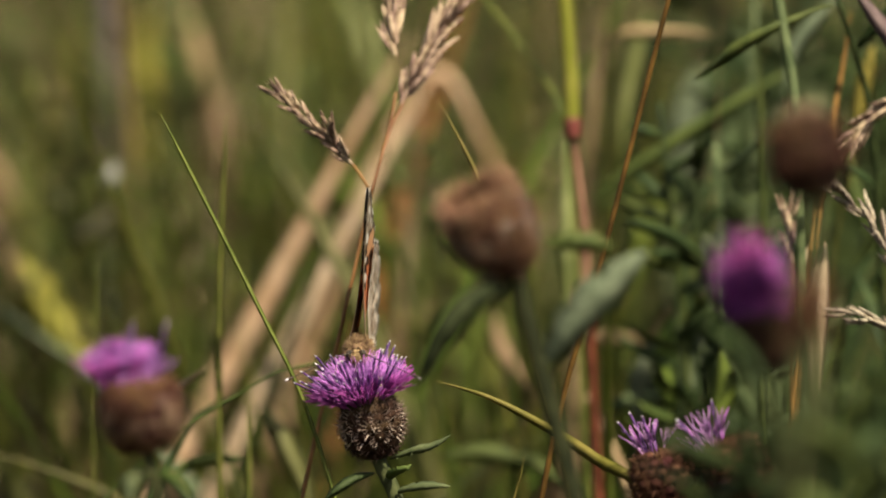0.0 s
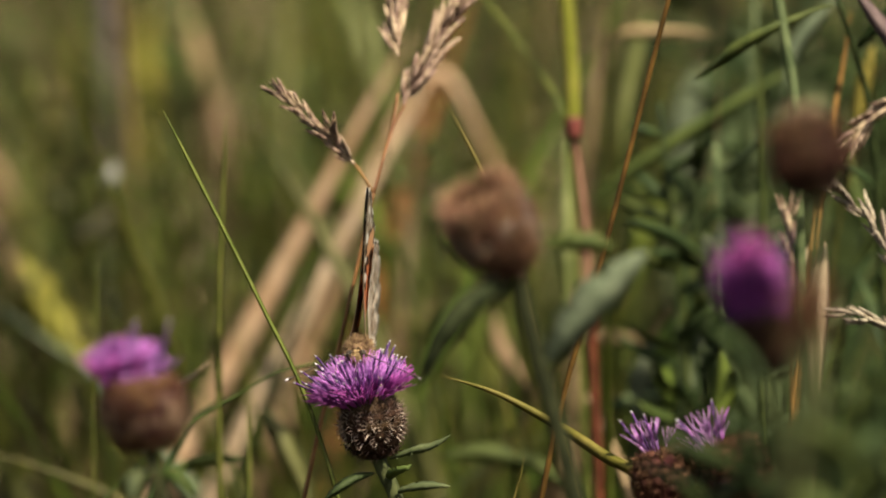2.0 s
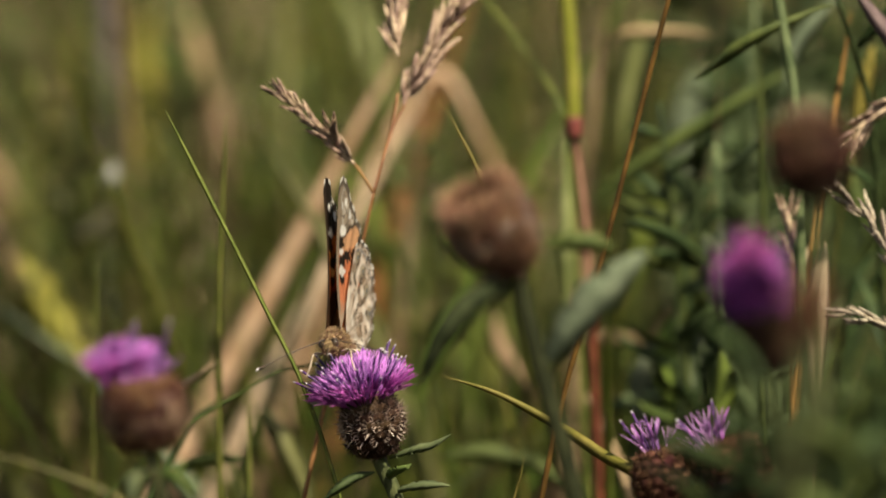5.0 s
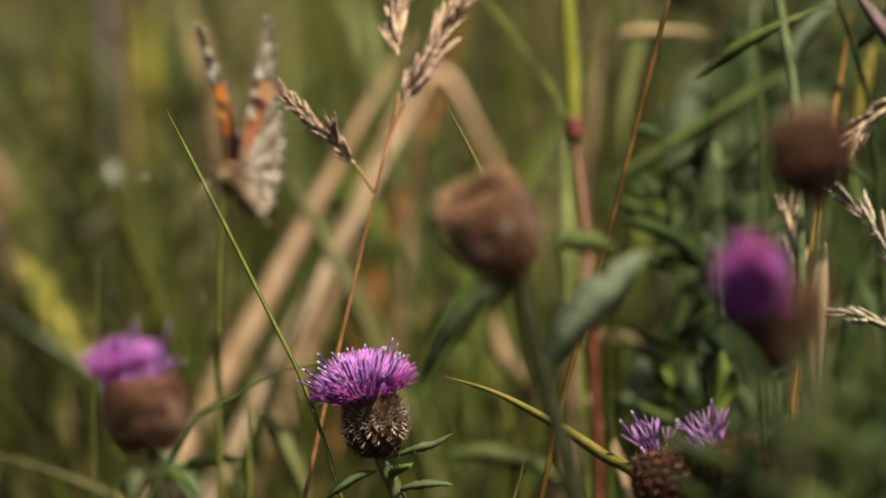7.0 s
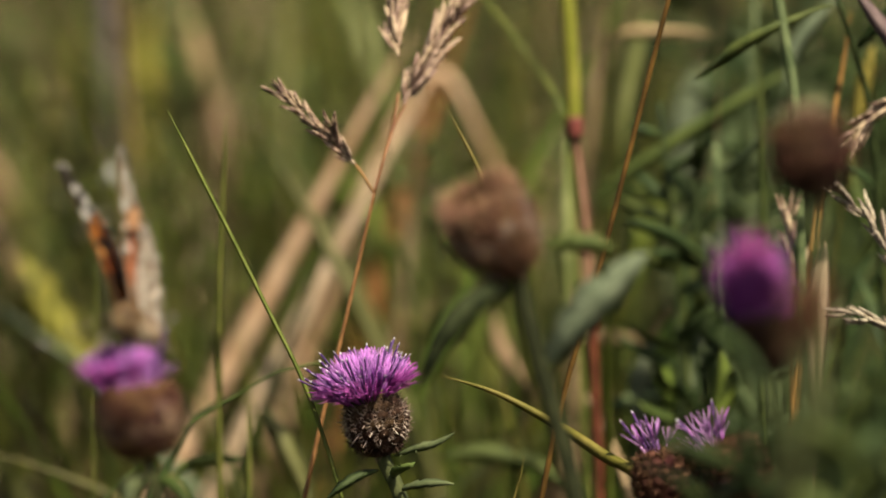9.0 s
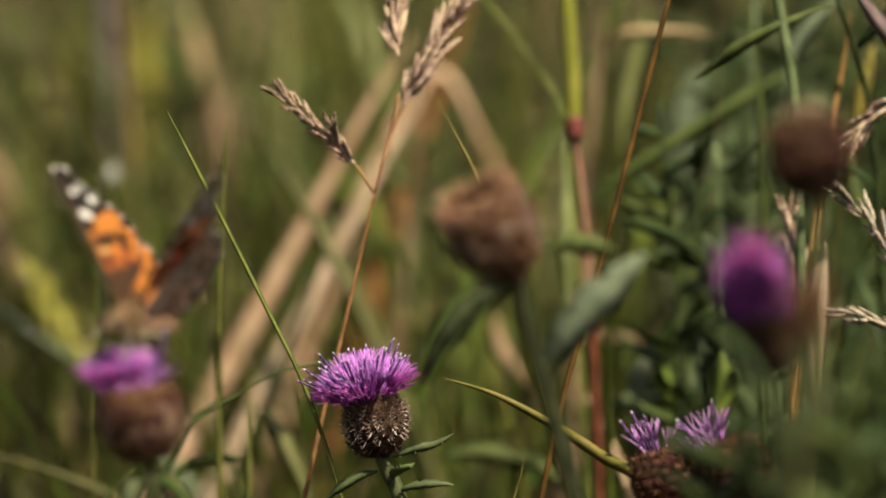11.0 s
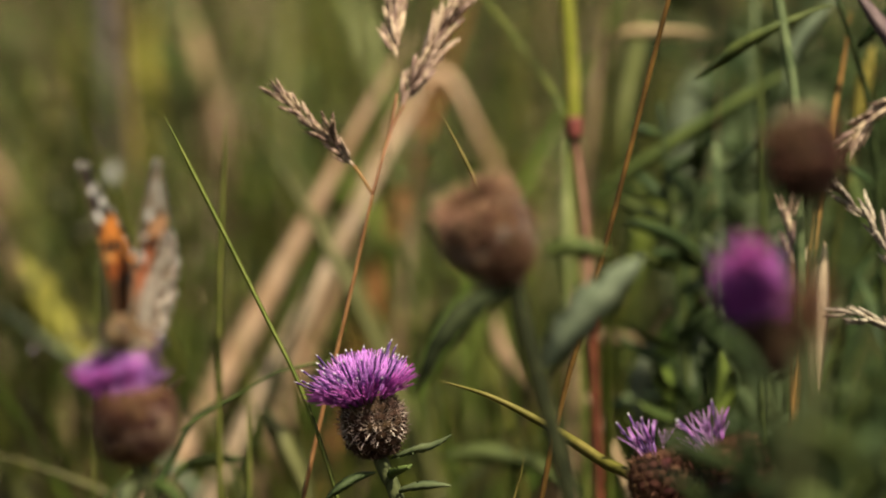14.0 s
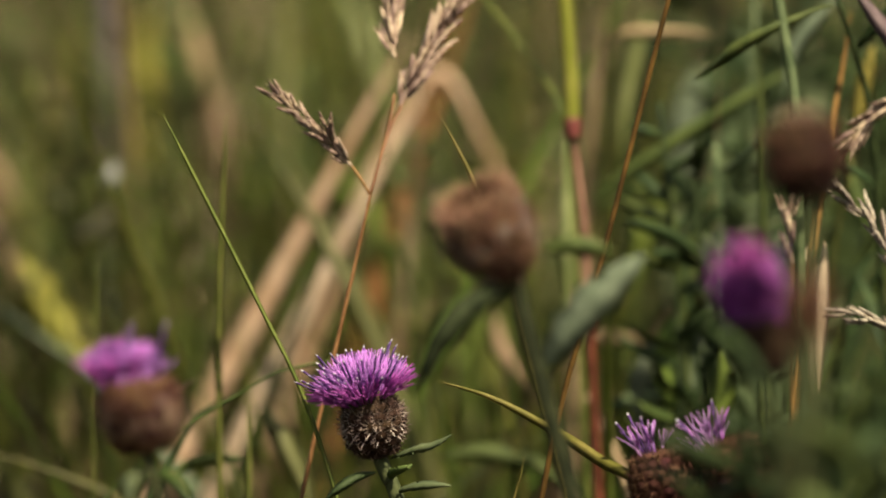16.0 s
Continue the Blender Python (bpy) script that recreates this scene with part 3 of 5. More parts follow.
# ---- butterfly ----
def blob(x, y, cx, cy, rx, ry, soft=0.35):
    """1 inside an oval spot, 0 outside, with a soft rim."""
    q = np.sqrt(((x - cx) / rx) ** 2 + ((y - cy) / ry) ** 2)
    return np.clip((1 + soft - q) / (2 * soft), 0, 1)


def over(col, mask, c):
    return col * (1 - mask[..., None]) + np.array(c) * mask[..., None]


def speckle(x, y, k, seed):
    """Smooth random mottling between 0 and 1, k patches to the millimetre."""
    return np.array([0.5 + 0.5 * noise.noise((a * k, b * k, seed)) for a, b in zip(x.ravel(), y.ravel())]).reshape(x.shape)


DARK, ORANGE, SALMON, WHITE, TAN = (0.020, 0.012, 0.008), (0.66, 0.235, 0.045), (0.74, 0.25, 0.12), (0.86, 0.83, 0.79), (0.44, 0.35, 0.25)


def patches(col, x, y, wob, spots, c):
    """Ragged spots of one colour; each spot: place and half sizes in millimetres."""
    for cx, cy, rx, ry in spots:
        col = over(col, blob(x + wob, y - 0.8 * wob, cx, cy, rx, ry, 0.14), c)
    return col


def fore_colours(x, y, r, edge, under):
    """x: millimetres along the front edge, y: behind it, edge: 0 at the root to 1 at the rim."""
    wob = (speckle(x, y, 0.6, 3) - 0.5) * 3.0
    xx = x + wob
    torn = (speckle(x, y, 1.15, 5) - 0.5) * 2.6
    soft = speckle(x, y, 0.35, 27)
    col = np.ones(x.shape + (3,)) * np.array(SALMON if under else ORANGE)
    col = col * (0.8 + 0.35 * soft)[..., None]
    if under:
        col = over(col, np.clip((xx - 14) / 2.5, 0, 1), (0.70, 0.40, 0.22))
        col = over(col, np.clip((6.0 - xx) / 2.5, 0, 1), (0.52, 0.38, 0.27))
    else:
        col = over(col, np.clip((13.5 - xx) / 4.0, 0, 1) * 0.75, (0.50, 0.115, 0.035))
        col = over(col, np.clip((9.0 - xx + 0.25 * y) / 2.2, 0, 1), (0.085, 0.040, 0.020))
        col = over(col, np.clip((y - 11.5) / 3.0, 0, 1) * np.clip((13 - x) / 4, 0, 1), (0.34, 0.20, 0.10))
    # the dark, slanting tip
    apex = np.clip((xx - 0.42 * (y - 3.0) - 17.4) / 0.7, 0, 1)
    if under:
        col = over(col, apex, (0.40, 0.31, 0.23))
        col = over(col, apex * np.clip((soft - 0.52) / 0.06, 0, 1), (0.58, 0.50, 0.41))
        col = over(col, np.clip(1 - np.abs(xx - 0.42 * (y - 3.0) - 18.0) / 0.9, 0, 1), DARK)
        col = over(col, apex * np.clip(1 - np.abs(speckle(x, y, 0.5, 41) - 0.5) / 0.035, 0, 1), (0.10, 0.07, 0.05))
    else:
        col = over(col, apex, DARK)
    spots = ((10.2, 3.2, 0.8, 1.7), (13.4, 3.4, 1.6, 1.9), (14.6, 6.4, 1.2, 1.8), (16.8, 2.4, 1.2, 1.8), (13.2, 9.8, 1.5, 1.3), (15.4, 10.2, 1.0, 2.0), (17.8, 13.0, 1.0, 1.0), (10.4, 8.0, 0.8, 0.9))
    col = patches(col, x, y, torn, spots, DARK)
    if under:
        col = patches(col, x, y, wob * 0.4, ((11.7, 3.2, 0.95, 2.2), (15.4, 2.6, 0.6, 1.4)), WHITE)
    else:
        col = patches(col, x, y, wob * 0.4, ((11.9, 3.2, 0.7, 1.3),), (0.74, 0.42, 0.16))
    col = over(col, np.clip((1.3 - y) / 0.4, 0, 1) * (x > 4), (0.36, 0.27, 0.19) if under else (0.06, 0.035, 0.022))
    # white bar behind the front edge and the spots near the tip
    white = ((19.3, 3.2, 0.95, 1.9), (22.6, 7.2, 1.0, 0.9), (24.0, 2.8, 0.85, 0.7), (24.8, 4.7, 0.8, 0.65), (22.4, 9.8, 0.6, 0.5))
    col = patches(col, x, y, torn * 0.35, white, WHITE)
    rim = np.clip((edge - 0.93) / 0.02, 0, 1)
    col = over(col, rim, (0.13, 0.10, 0.075) if under else DARK)
    check = (np.sin(np.arctan2(y, x) * 55) > 0.15) & (edge > 0.975)
    return over(col, check.astype(float), (0.72, 0.68, 0.62))


def hind_colours(x, y, ang, r, edge, under):
    """ang: degrees behind the spread direction; r: millimetres from the root."""
    wob = (speckle(x, y, 0.5, 8) - 0.5) * 2.0
    if under:
        mott, fine = speckle(x, y, 0.42, 12), speckle(x, y, 0.75, 4)
        outer = np.clip((r + wob - 7.5) / 2.5, 0, 1)
        col = np.ones(x.shape + (3,)) * np.array((0.70, 0.58, 0.475))
        col = over(col, np.clip((mott - 0.58) / 0.05, 0, 1) * outer, (0.38, 0.275, 0.19))
        col = over(col, np.clip((0.44 - mott) / 0.06, 0, 1), (0.84, 0.77, 0.68))
        col = over(col, np.clip((0.034 - np.abs(mott - 0.57)) / 0.02, 0, 1) * outer, (0.07, 0.048, 0.035))
        col = over(col, np.clip((fine - 0.66) / 0.05, 0, 1) * outer, (0.12, 0.085, 0.06))
        vein = np.clip((np.abs(((ang + wob) % 13) - 6.5) - 5.9) / 0.5, 0, 1)
        col = over(col, vein, (0.78, 0.70, 0.60))
        for k in range(5):
            w = math.radians(26 + 16 * k)
            cx, cy = 16.6 * math.cos(w), 16.6 * math.sin(w)
            col = over(col, blob(x, y, cx, cy, 1.3, 1.3), (0.06, 0.045, 0.035))
            col = over(col, blob(x, y, cx, cy, 1.0, 1.0), (0.70, 0.58, 0.40))
            col = over(col, blob(x, y, cx, cy, 0.6, 0.6), (0.07, 0.06, 0.06))
            col = over(col, blob(x, y, cx, cy, 0.28, 0.28), (0.30, 0.38, 0.45))
        col = over(col, np.clip(1 - np.abs(edge - 0.905) / 0.018, 0, 1), (0.30, 0.31, 0.34))
    else:
        col = np.ones(x.shape + (3,)) * np.array(ORANGE)
        col = col * (0.78 + 0.4 * speckle(x, y, 0.4, 31))[..., None]
        col = over(col, np.clip((9.5 + 1.5 * wob - r) / 3.0, 0, 1), (0.15, 0.075, 0.035))
        col = patches(col, x, y, wob * 0.6, ((11.5, 5.6, 1.2, 1.8), (9.0, 9.0, 1.5, 1.0)), DARK)
        for k in range(5):
            w = math.radians(26 + 15 * k)
            col = over(col, blob(x, y, 14.8 * math.cos(w), 14.8 * math.sin(w), 0.8 + 0.2 * (k % 2), 0.8 + 0.2 * (k % 2), 0.2), DARK)
            col = patches(col, x, y, wob * 0.3, ((17.5 * math.cos(w + 0.06), 17.5 * math.sin(w + 0.06), 0.8, 1.1), (20.0 * math.cos(w), 20.0 * math.sin(w), 0.9, 0.9)), DARK)
        col = over(col, np.clip((ang - 88) / 8, 0, 1), (0.44, 0.33, 0.22))
    col = over(col, np.clip((edge - 0.95) / 0.02, 0, 1), (0.06, 0.045, 0.035))
    check = (np.sin(np.radians(ang) * 44) > 0.1) & (edge > 0.975)
    return over(col, check.astype(float), WHITE)


def wing(name, hind, left, parent, hinge, lift):
    """A wing that spreads flat to one side of its hinge: two scaly sides with their own colours and a rim between."""
    if hind:
        knots = ((17, 18.0), (25, 20.4), (38, 21.6), (52, 21.8), (66, 20.8), (80, 18.8), (92, 16.2), (102, 12.8), (109, 9.8))
    else:
        knots = ((-7, 26.8), (-5, 29.2), (-1, 29.9), (4, 28.6), (10, 26.2), (17, 24.6), (26, 23.6), (34, 22.8), (40, 21.0), (46, 17.6), (51, 15.6))
    na, nr = 140, 84
    ang = np.linspace(knots[0][0], knots[-1][0], na)
    rim = np.interp(ang, [k[0] for k in knots], [k[1] for k in knots])
    rim = np.convolve(np.pad(rim, 3, mode="edge"), np.ones(7) / 7, "valid")
    rim += 0.28 * np.sin(np.radians(ang) * (22 if hind else 30)) * np.clip((ang - knots[1][0]) / 8, 0, 1)
    edge = np.linspace(0.0, 1.0, nr)[None, :] ** 0.9
    r = rim[:, None] * edge
    A = np.radians(ang)[:, None]
    x, y = r * np.cos(A), r * np.sin(A)
    arch = 0.9 * np.sin(np.pi * edge) * (1 - edge * 0.5) + 0.12 * np.sin(A * (24 if hind else 34)) * edge
    s = 1 if left else -1
    verts, cols = [], []
    for under in (False, True):
        z = arch + (-0.07 if under else 0.07) * (1 - 0.8 * edge)
        if hind:
            c = hind_colours(x, y, np.degrees(A) * np.ones_like(x), r, edge * np.ones_like(x), under)
        else:
            c = fore_colours(x, y + 3.2 * np.clip(x / 31, 0, 1), r, edge * np.ones_like(x), under)
        verts.append(np.stack([-1.07 * y, s * x, z + lift], -1).reshape(-1, 3) * 0.00103)
        cols.append(np.concatenate([c.reshape(-1, 3), np.ones((na * nr, 1))], 1))
    verts, cols = np.concatenate(verts), np.concatenate(cols)
    faces, o = [], na * nr
    for i in range(na - 1):
        for j in range(nr - 1):
            a, b = i * nr + j, (i + 1) * nr + j
            faces += [(a, a + 1, b + 1, b), (o + a, o + b, o + b + 1, o + a + 1)]
    ring = [i * nr + nr - 1 for i in range(na)]
    faces += [(p, q, o + q, o + p)[::-1] for p, q in zip(ring, ring[1:])]
    if not left:
        faces = [f[::-1] for f in faces]
    me = bpy.data.meshes.new(name)
    me.from_pydata(verts.tolist(), [], faces)
    layer = me.color_attributes.new("wing_colour", 'FLOAT_COLOR', 'POINT')
    layer.data.foreach_set("color", cols.ravel())
    me.polygons.foreach_set("use_smooth", [True] * len(faces))
    me.materials.append(WING)
    ob = new(name, me)
    ob.parent = parent
    ob.location = hinge
    return ob


def oval(bm, centre, radii, slot=0, seg=14):
    rings = []
    for i in range(1, 10):
        w = math.pi * i / 10
        rings.append([Vector(centre) + Vector((-radii[0] * math.cos(w), radii[1] * math.sin(w) * math.cos(a), radii[2] * math.sin(w) * math.sin(a)))
                      for a in (2 * math.pi * j / seg for j in range(seg))])
    skin(bm, rings, slot)


def fur(bm, centre, radii, count, length, seed, back=0.5):
    """Short hairs that stand off an oval body and lie backwards."""
    r = random.Random(seed)
    for k in range(count):
        n = Vector((r.gauss(0, 1), r.gauss(0, 1), r.gauss(0, 1))).normalized()
        p = Vector(centre) + Vector((n.x * radii[0], n.y * radii[1], n.z * radii[2])) * 0.93
        way = (n + Vector((-back, 0, 0)) + Vector((r.gauss(0, 0.2), r.gauss(0, 0.2), r.gauss(0, 0.2)))).normalized()
        q = p + way * length * r.uniform(0.6, 1.3)
        tube(bm, [p, p.lerp(q, 0.6) + n * length * 0.1, q], 0.00007, 0.00002, 3)


def butterfly():
    fly = thing("butterfly", (0, 0, 0), "orange, black and white butterfly with marbled grey-brown undersides", "butterfly")
    bm = bmesh.new()
    oval(bm, (0, 0, 0.0003), (0.0042, 0.0024, 0.0026))
    thorax = part("thorax", bm, FUR, fly, "furry brown thorax")
    bm = bmesh.new()
    fur(bm, (0, 0, 0.0003), (0.0042, 0.0025, 0.0027), 1800, 0.0010, 3, 0.8)
    part("fur", bm, FUR, thorax, kind="stuff")
    bm = bmesh.new()
    oval(bm, (-0.0095, 0, -0.0004), (0.0070, 0.0016, 0.0018))
    abdomen = part("abdomen", bm, FUR, fly)
    bm = bmesh.new()
    fur(bm, (-0.0095, 0, -0.0004), (0.0070, 0.0016, 0.0018), 350, 0.0010, 4, 1.5)
    part("fur", bm, FUR, abdomen, kind="stuff")
    bm = bmesh.new()
    oval(bm, (0.0050, 0, -0.0004), (0.0014, 0.0017, 0.0015))
    fur(bm, (0.0050, 0, -0.0002), (0.0014, 0.0015, 0.0015), 220, 0.0010, 5, -0.3)
    head = part("head", bm, FUR, fly)
    for s in (-1, 1):
        bm = bmesh.new()
        oval(bm, (0.0053, s * 0.0012, 0.0001), (0.0009, 0.0008, 0.0010))
        part("eye", bm, CHITIN, head, "dark round eye")
        bm = bmesh.new()
        line = path([(0.0058, s * 0.0005, 0.0008), (0.0094, s * 0.0052, -0.0006), (0.0125, s * 0.0114, -0.0030)], 8)
        tube(bm, line, 0.00011, 0.00010, 5)
        way = (line[-1] - line[-2]).normalized()
        tube(bm, [line[-1], line[-1] + way * 0.0007, line[-1] + way * 0.0014], 0.0002, 0.0003, 6)
        tube(bm, [line[-1] + way * 0.0014, line[-1] + way * 0.0018, line[-1] + way * 0.0021], 0.00028, 0.0001, 6, slot=1)
        part("antenna", bm, [CHITIN, POLLEN], head, "dark antenna with a pale club")
        for k, (x, reach) in enumerate(((0.0022, 0.0035), (-0.0004, 0.0002), (-0.0028, -0.0040))):
            bm = bmesh.new()
            tube(bm, path([(x, s * 0.0014, -0.0016), (x + reach * 0.5, s * 0.0036, -0.0016), (x + reach, s * 0.0042, -0.0040), (x + reach * 1.4, s * 0.0050, -0.0060)], 5), 0.00022, 0.00012, 5)
            part("leg", bm, LEG, fly)
    bm = bmesh.new()
    tube(bm, path([(0.0062, 0, -0.0008), (0.0078, 0, -0.0028), (0.0066, 0, -0.0062)], 6), 0.00016, 0.0001, 5)
    part("proboscis", bm, CHITIN, head)
    wings = {}
    for left in (True, False):
        s = 1 if left else -1
        wings["fore", left] = wing("forewing", False, left, fly, (0.0012, s * 0.0016, 0.0020), 0.0)
        wings["hind", left] = wing("hindwing", True, left, fly, (-0.0012, s * 0.0017, 0.0016), -0.35)
    return fly, wings


# ---- the place ----
ground()
FLOWER = main_flower()
LEFT_FLOWER = left_flower()
SPENT = spent_head()
PURPLE_FLOWER = right_purple()
RIGHT_SPENT = right_spent()
LOW_SPENT = low_spent()
LILAC_FLOWER = lilac_flower(1164, 782, -0.015, 7, "faded knapweed with a few lilac florets on a brown base", -0.0014, 0.42)
LILAC_SMALL = lilac_flower(1288, 764, -0.022, 10, "faded lilac knapweed half hidden by green leaves", -0.0044, 0.66)
FLY, WINGS = butterfly()

# grasses with ears
def seed_grass():
    d = 0.02
    base, line = rooted([at(538, 884, d), at(574, 720, d), at(612, 560, d), at(644, 420, d), at(661, 342, d)])
    plant = thing("seed_grass", base, "brown grass stalk with branching dry seed heads", "grass", "seed grasses")
    bm = bmesh.new()
    tube(bm, line, 0.00075, 0.00032, 6)
    tube(bm, path([at(661, 342, d), at(690, 235, d + 0.01), at(704, 165, d + 0.012)], 6), 0.00032, 0.00026, 6)
    part("stalk", bm, STALK, plant)
    bm = bmesh.new()
    tube(bm, path([at(660, 342, d), at(640, 308, d), at(618, 280, d)], 5), 0.00032, 0.0003, 5)
    tube(bm, path([at(682, 265, d + 0.008), at(700, 215, d + 0.012), at(716, 185, d + 0.014)], 5), 0.0004, 0.0003, 5)
    part("side_stalk", bm, STALK, plant)
    ear(plant, [at(628, 292, d), at(590, 250, d), at(535, 202, d), at(492, 160, d)], HUSK, 0.60, 0.00085, 0.34, 3)
    ear(plant, [at(600, 262, d), at(590, 235, d - 0.002), at(584, 222, d - 0.004)], HUSK, 0.56, 0.0008, 0.34, 4)
    ear(plant, [at(712, 188, d + 0.014), at(735, 140, d + 0.015), at(768, 85, d + 0.016), at(830, -20, d + 0.018)], HUSK, 0.95, 0.0009, 0.30, 5)
    ear(plant, [at(704, 100, d + 0.012), at(698, 50, d + 0.014), at(708, -30, d + 0.016)], HUSK, 0.95, 0.0009, 0.30, 6)
    return plant


SEED_GRASS = seed_grass()


def side_ears():
    made = []
    for d, stem, foot, mid, tip, mat, size in (
            (0.035, (1400, 884), (1402, 470), (1396, 420), (1392, 372), HUSK, 0.8),
            (0.02, (1660, 884), (1600, 500), (1545, 400), (1480, 335), HUSK_GREY, 0.8),
            (0.02, (1700, 884), (1610, 600), (1560, 572), (1490, 548), HUSK_GREY, 0.7),
            (0.03, (1690, 884), (1608, 168), (1548, 204), (1497, 258), HUSK, 0.95)):
        pts = [at(*stem, d), at(*foot, d)] if foot[1] > 300 else [at(*stem, d), at(1670, 400, d), at(1640, 190, d), at(*foot, d)]
        base, line = rooted(pts)
        plant = thing("seed_grass", base, "thin dry grass stalk with a small husky ear", "grass", "seed grasses")
        bm = bmesh.new()
        tube(bm, line, 0.00035, 0.00025, 5)
        part("stalk", bm, STEM_BROWN, plant)
        ear(plant, [at(*foot, d), at(*mid, d), at(*tip, d)], mat, size, 0.0017, 0.3, 7)
        made.append(plant)
    return made


SIDE_EARS = side_ears()

# sharp blades and stalks near the flowers
THIN_BLADE = blade("grass", "thin green grass blade that leans across the meadow", [at(604, 884, 0), at(540, 690, 0), at(470, 545, 0), at(390, 385, 0), at(294, 197, 0)], 0.0009, BLADE)
CROSS_BLADE = blade("grass", "yellow-green grass blade that arches over", [at(1190, 900, -0.02), at(1060, 806, -0.01), at(970, 748, 0.0), at(870, 696, 0.004), at(775, 666, 0.006)], 0.0024, BLADE_YELLOW, side=Vector((0.2, 0, 1)))
BROWN_STALK = straw("tall_grass", "long thin brown grass stalk", [at(958, 884, 0.012), at(1000, 690, 0.012), at(1062, 470, 0.012), at(1124, 230, 0.012), at(1193, -40, 0.012)], 0.00068, 0.00052, STEM_BROWN)
TIP_BLADE = blade("grass", "short yellow grass tip with an orange spot", [at(1000, 830, 0.015), at(958, 680, 0.015), at(905, 470, 0.015), at(862, 370, 0.015), at(840, 300, 0.015), at(782, 188, 0.015)], 0.0011, BLADE_YELLOW, keep=0.2)
RED_STEM = straw("dock_stem", "jointed stem, lime green above and red below", [at(1064, 900, 0.08), at(1054, 720, 0.08), at(1046, 540, 0.08)], 0.0010, 0.0009, STEM_RED)
TANNED = bmesh.new()
tube(TANNED, path([at(1046, 545, 0.08), at(1036, 400, 0.08), at(1016, 235, 0.08)], 8), 0.0008, 0.0008, 8)
part("middle_stem", TANNED, material("stem_tan", (0.24, 0.13, 0.08), (0.38, 0.23, 0.145), 0.7, 150, spec=0.1), RED_STEM, "tan middle stem")
LIME = bmesh.new()
tube(LIME, path([at(1016, 228, 0.08), at(1010, 100, 0.08), at(998, -60, 0.08)], 8), 0.0016, 0.0015, 8)
part("upper_stem", LIME, BLADE_LIME, RED_STEM, "lime green upper stem")
KNOT = bmesh.new()
tube(KNOT, path([at(1017, 242, 0.079), at(1016, 226, 0.079), at(1014, 208, 0.079)], 4), 0.0015, 0.0019, 8)
part("joint", KNOT, material("joint_red", (0.13, 0.03, 0.026), (0.22, 0.06, 0.05), 0.5, 200), RED_STEM, "red swollen joint")
blade("grass", "thin green blade beside the jointed stem", [at(1040, 900, 0.08), at(1012, 300, 0.08), at(990, 185, 0.08), at(930, 90, 0.09), at(860, 0, 0.09), at(820, -60, 0.09)], 0.0010, BLADE, keep=0.2)

blade("grass", "broad pale green blade beside the red stem", [at(1010, 620, 0.11), at(1006, 420, 0.11), at(1004, 240, 0.11)], 0.0042, GRASS_PALE, keep=0.5, shape="leaf", reach=0.04)

# the loose dry husk on the brown flower base
TIP = thing("dry_husk", at(296, 690, -0.035), "pale dry grass husk caught on the flower base", "grass")
bm = bmesh.new()
leaf(bm, path([at(296, 690, -0.035), at(320, 676, -0.036), at(350, 668, -0.037), at(382, 645, -0.037), at(410, 613, -0.036)], 6), 0.0015, Vector((0.2, -0.3, 1)), 0.35)
part("leaf_blade", bm, STRAW_PALE, TIP)

# straws behind
blade("dry_grass", "broad dry tan straw leaf leaning behind the flowers", [at(292, 870, 0.165), at(502, 480, 0.165), at(632, 230, 0.165), at(730, 60, 0.17)], 0.0112, STRAW, keep=0.9, group="dry straw leaves", fold=0.15)
blade("dry_grass", "broad pale straw leaf leaning behind the flowers", [at(385, 880, 0.15), at(540, 560, 0.15), at(660, 330, 0.15), at(760, 150, 0.155)], 0.0086, STRAW_PALE, keep=0.9, group="dry straw leaves", fold=0.15)
blade("dry_grass", "broad dry tan straw leaf bent over at its tip", [at(600, 480, 0.20), at(690, 260, 0.20), at(738, 172, 0.20), at(784, 138, 0.20), at(832, 215, 0.20), at(896, 345, 0.20), at(954, 480, 0.20)], 0.0072, STRAW, keep=0.9, group="dry straw leaves", fold=0.15)
blade("dry_grass", "golden dry leaf that rises over the bent straw", [at(700, 400, 0.22), at(755, 230, 0.22), at(800, 100, 0.22), at(850, -60, 0.22)], 0.0080, STRAW_RED, keep=0.9, group="dry straw leaves")
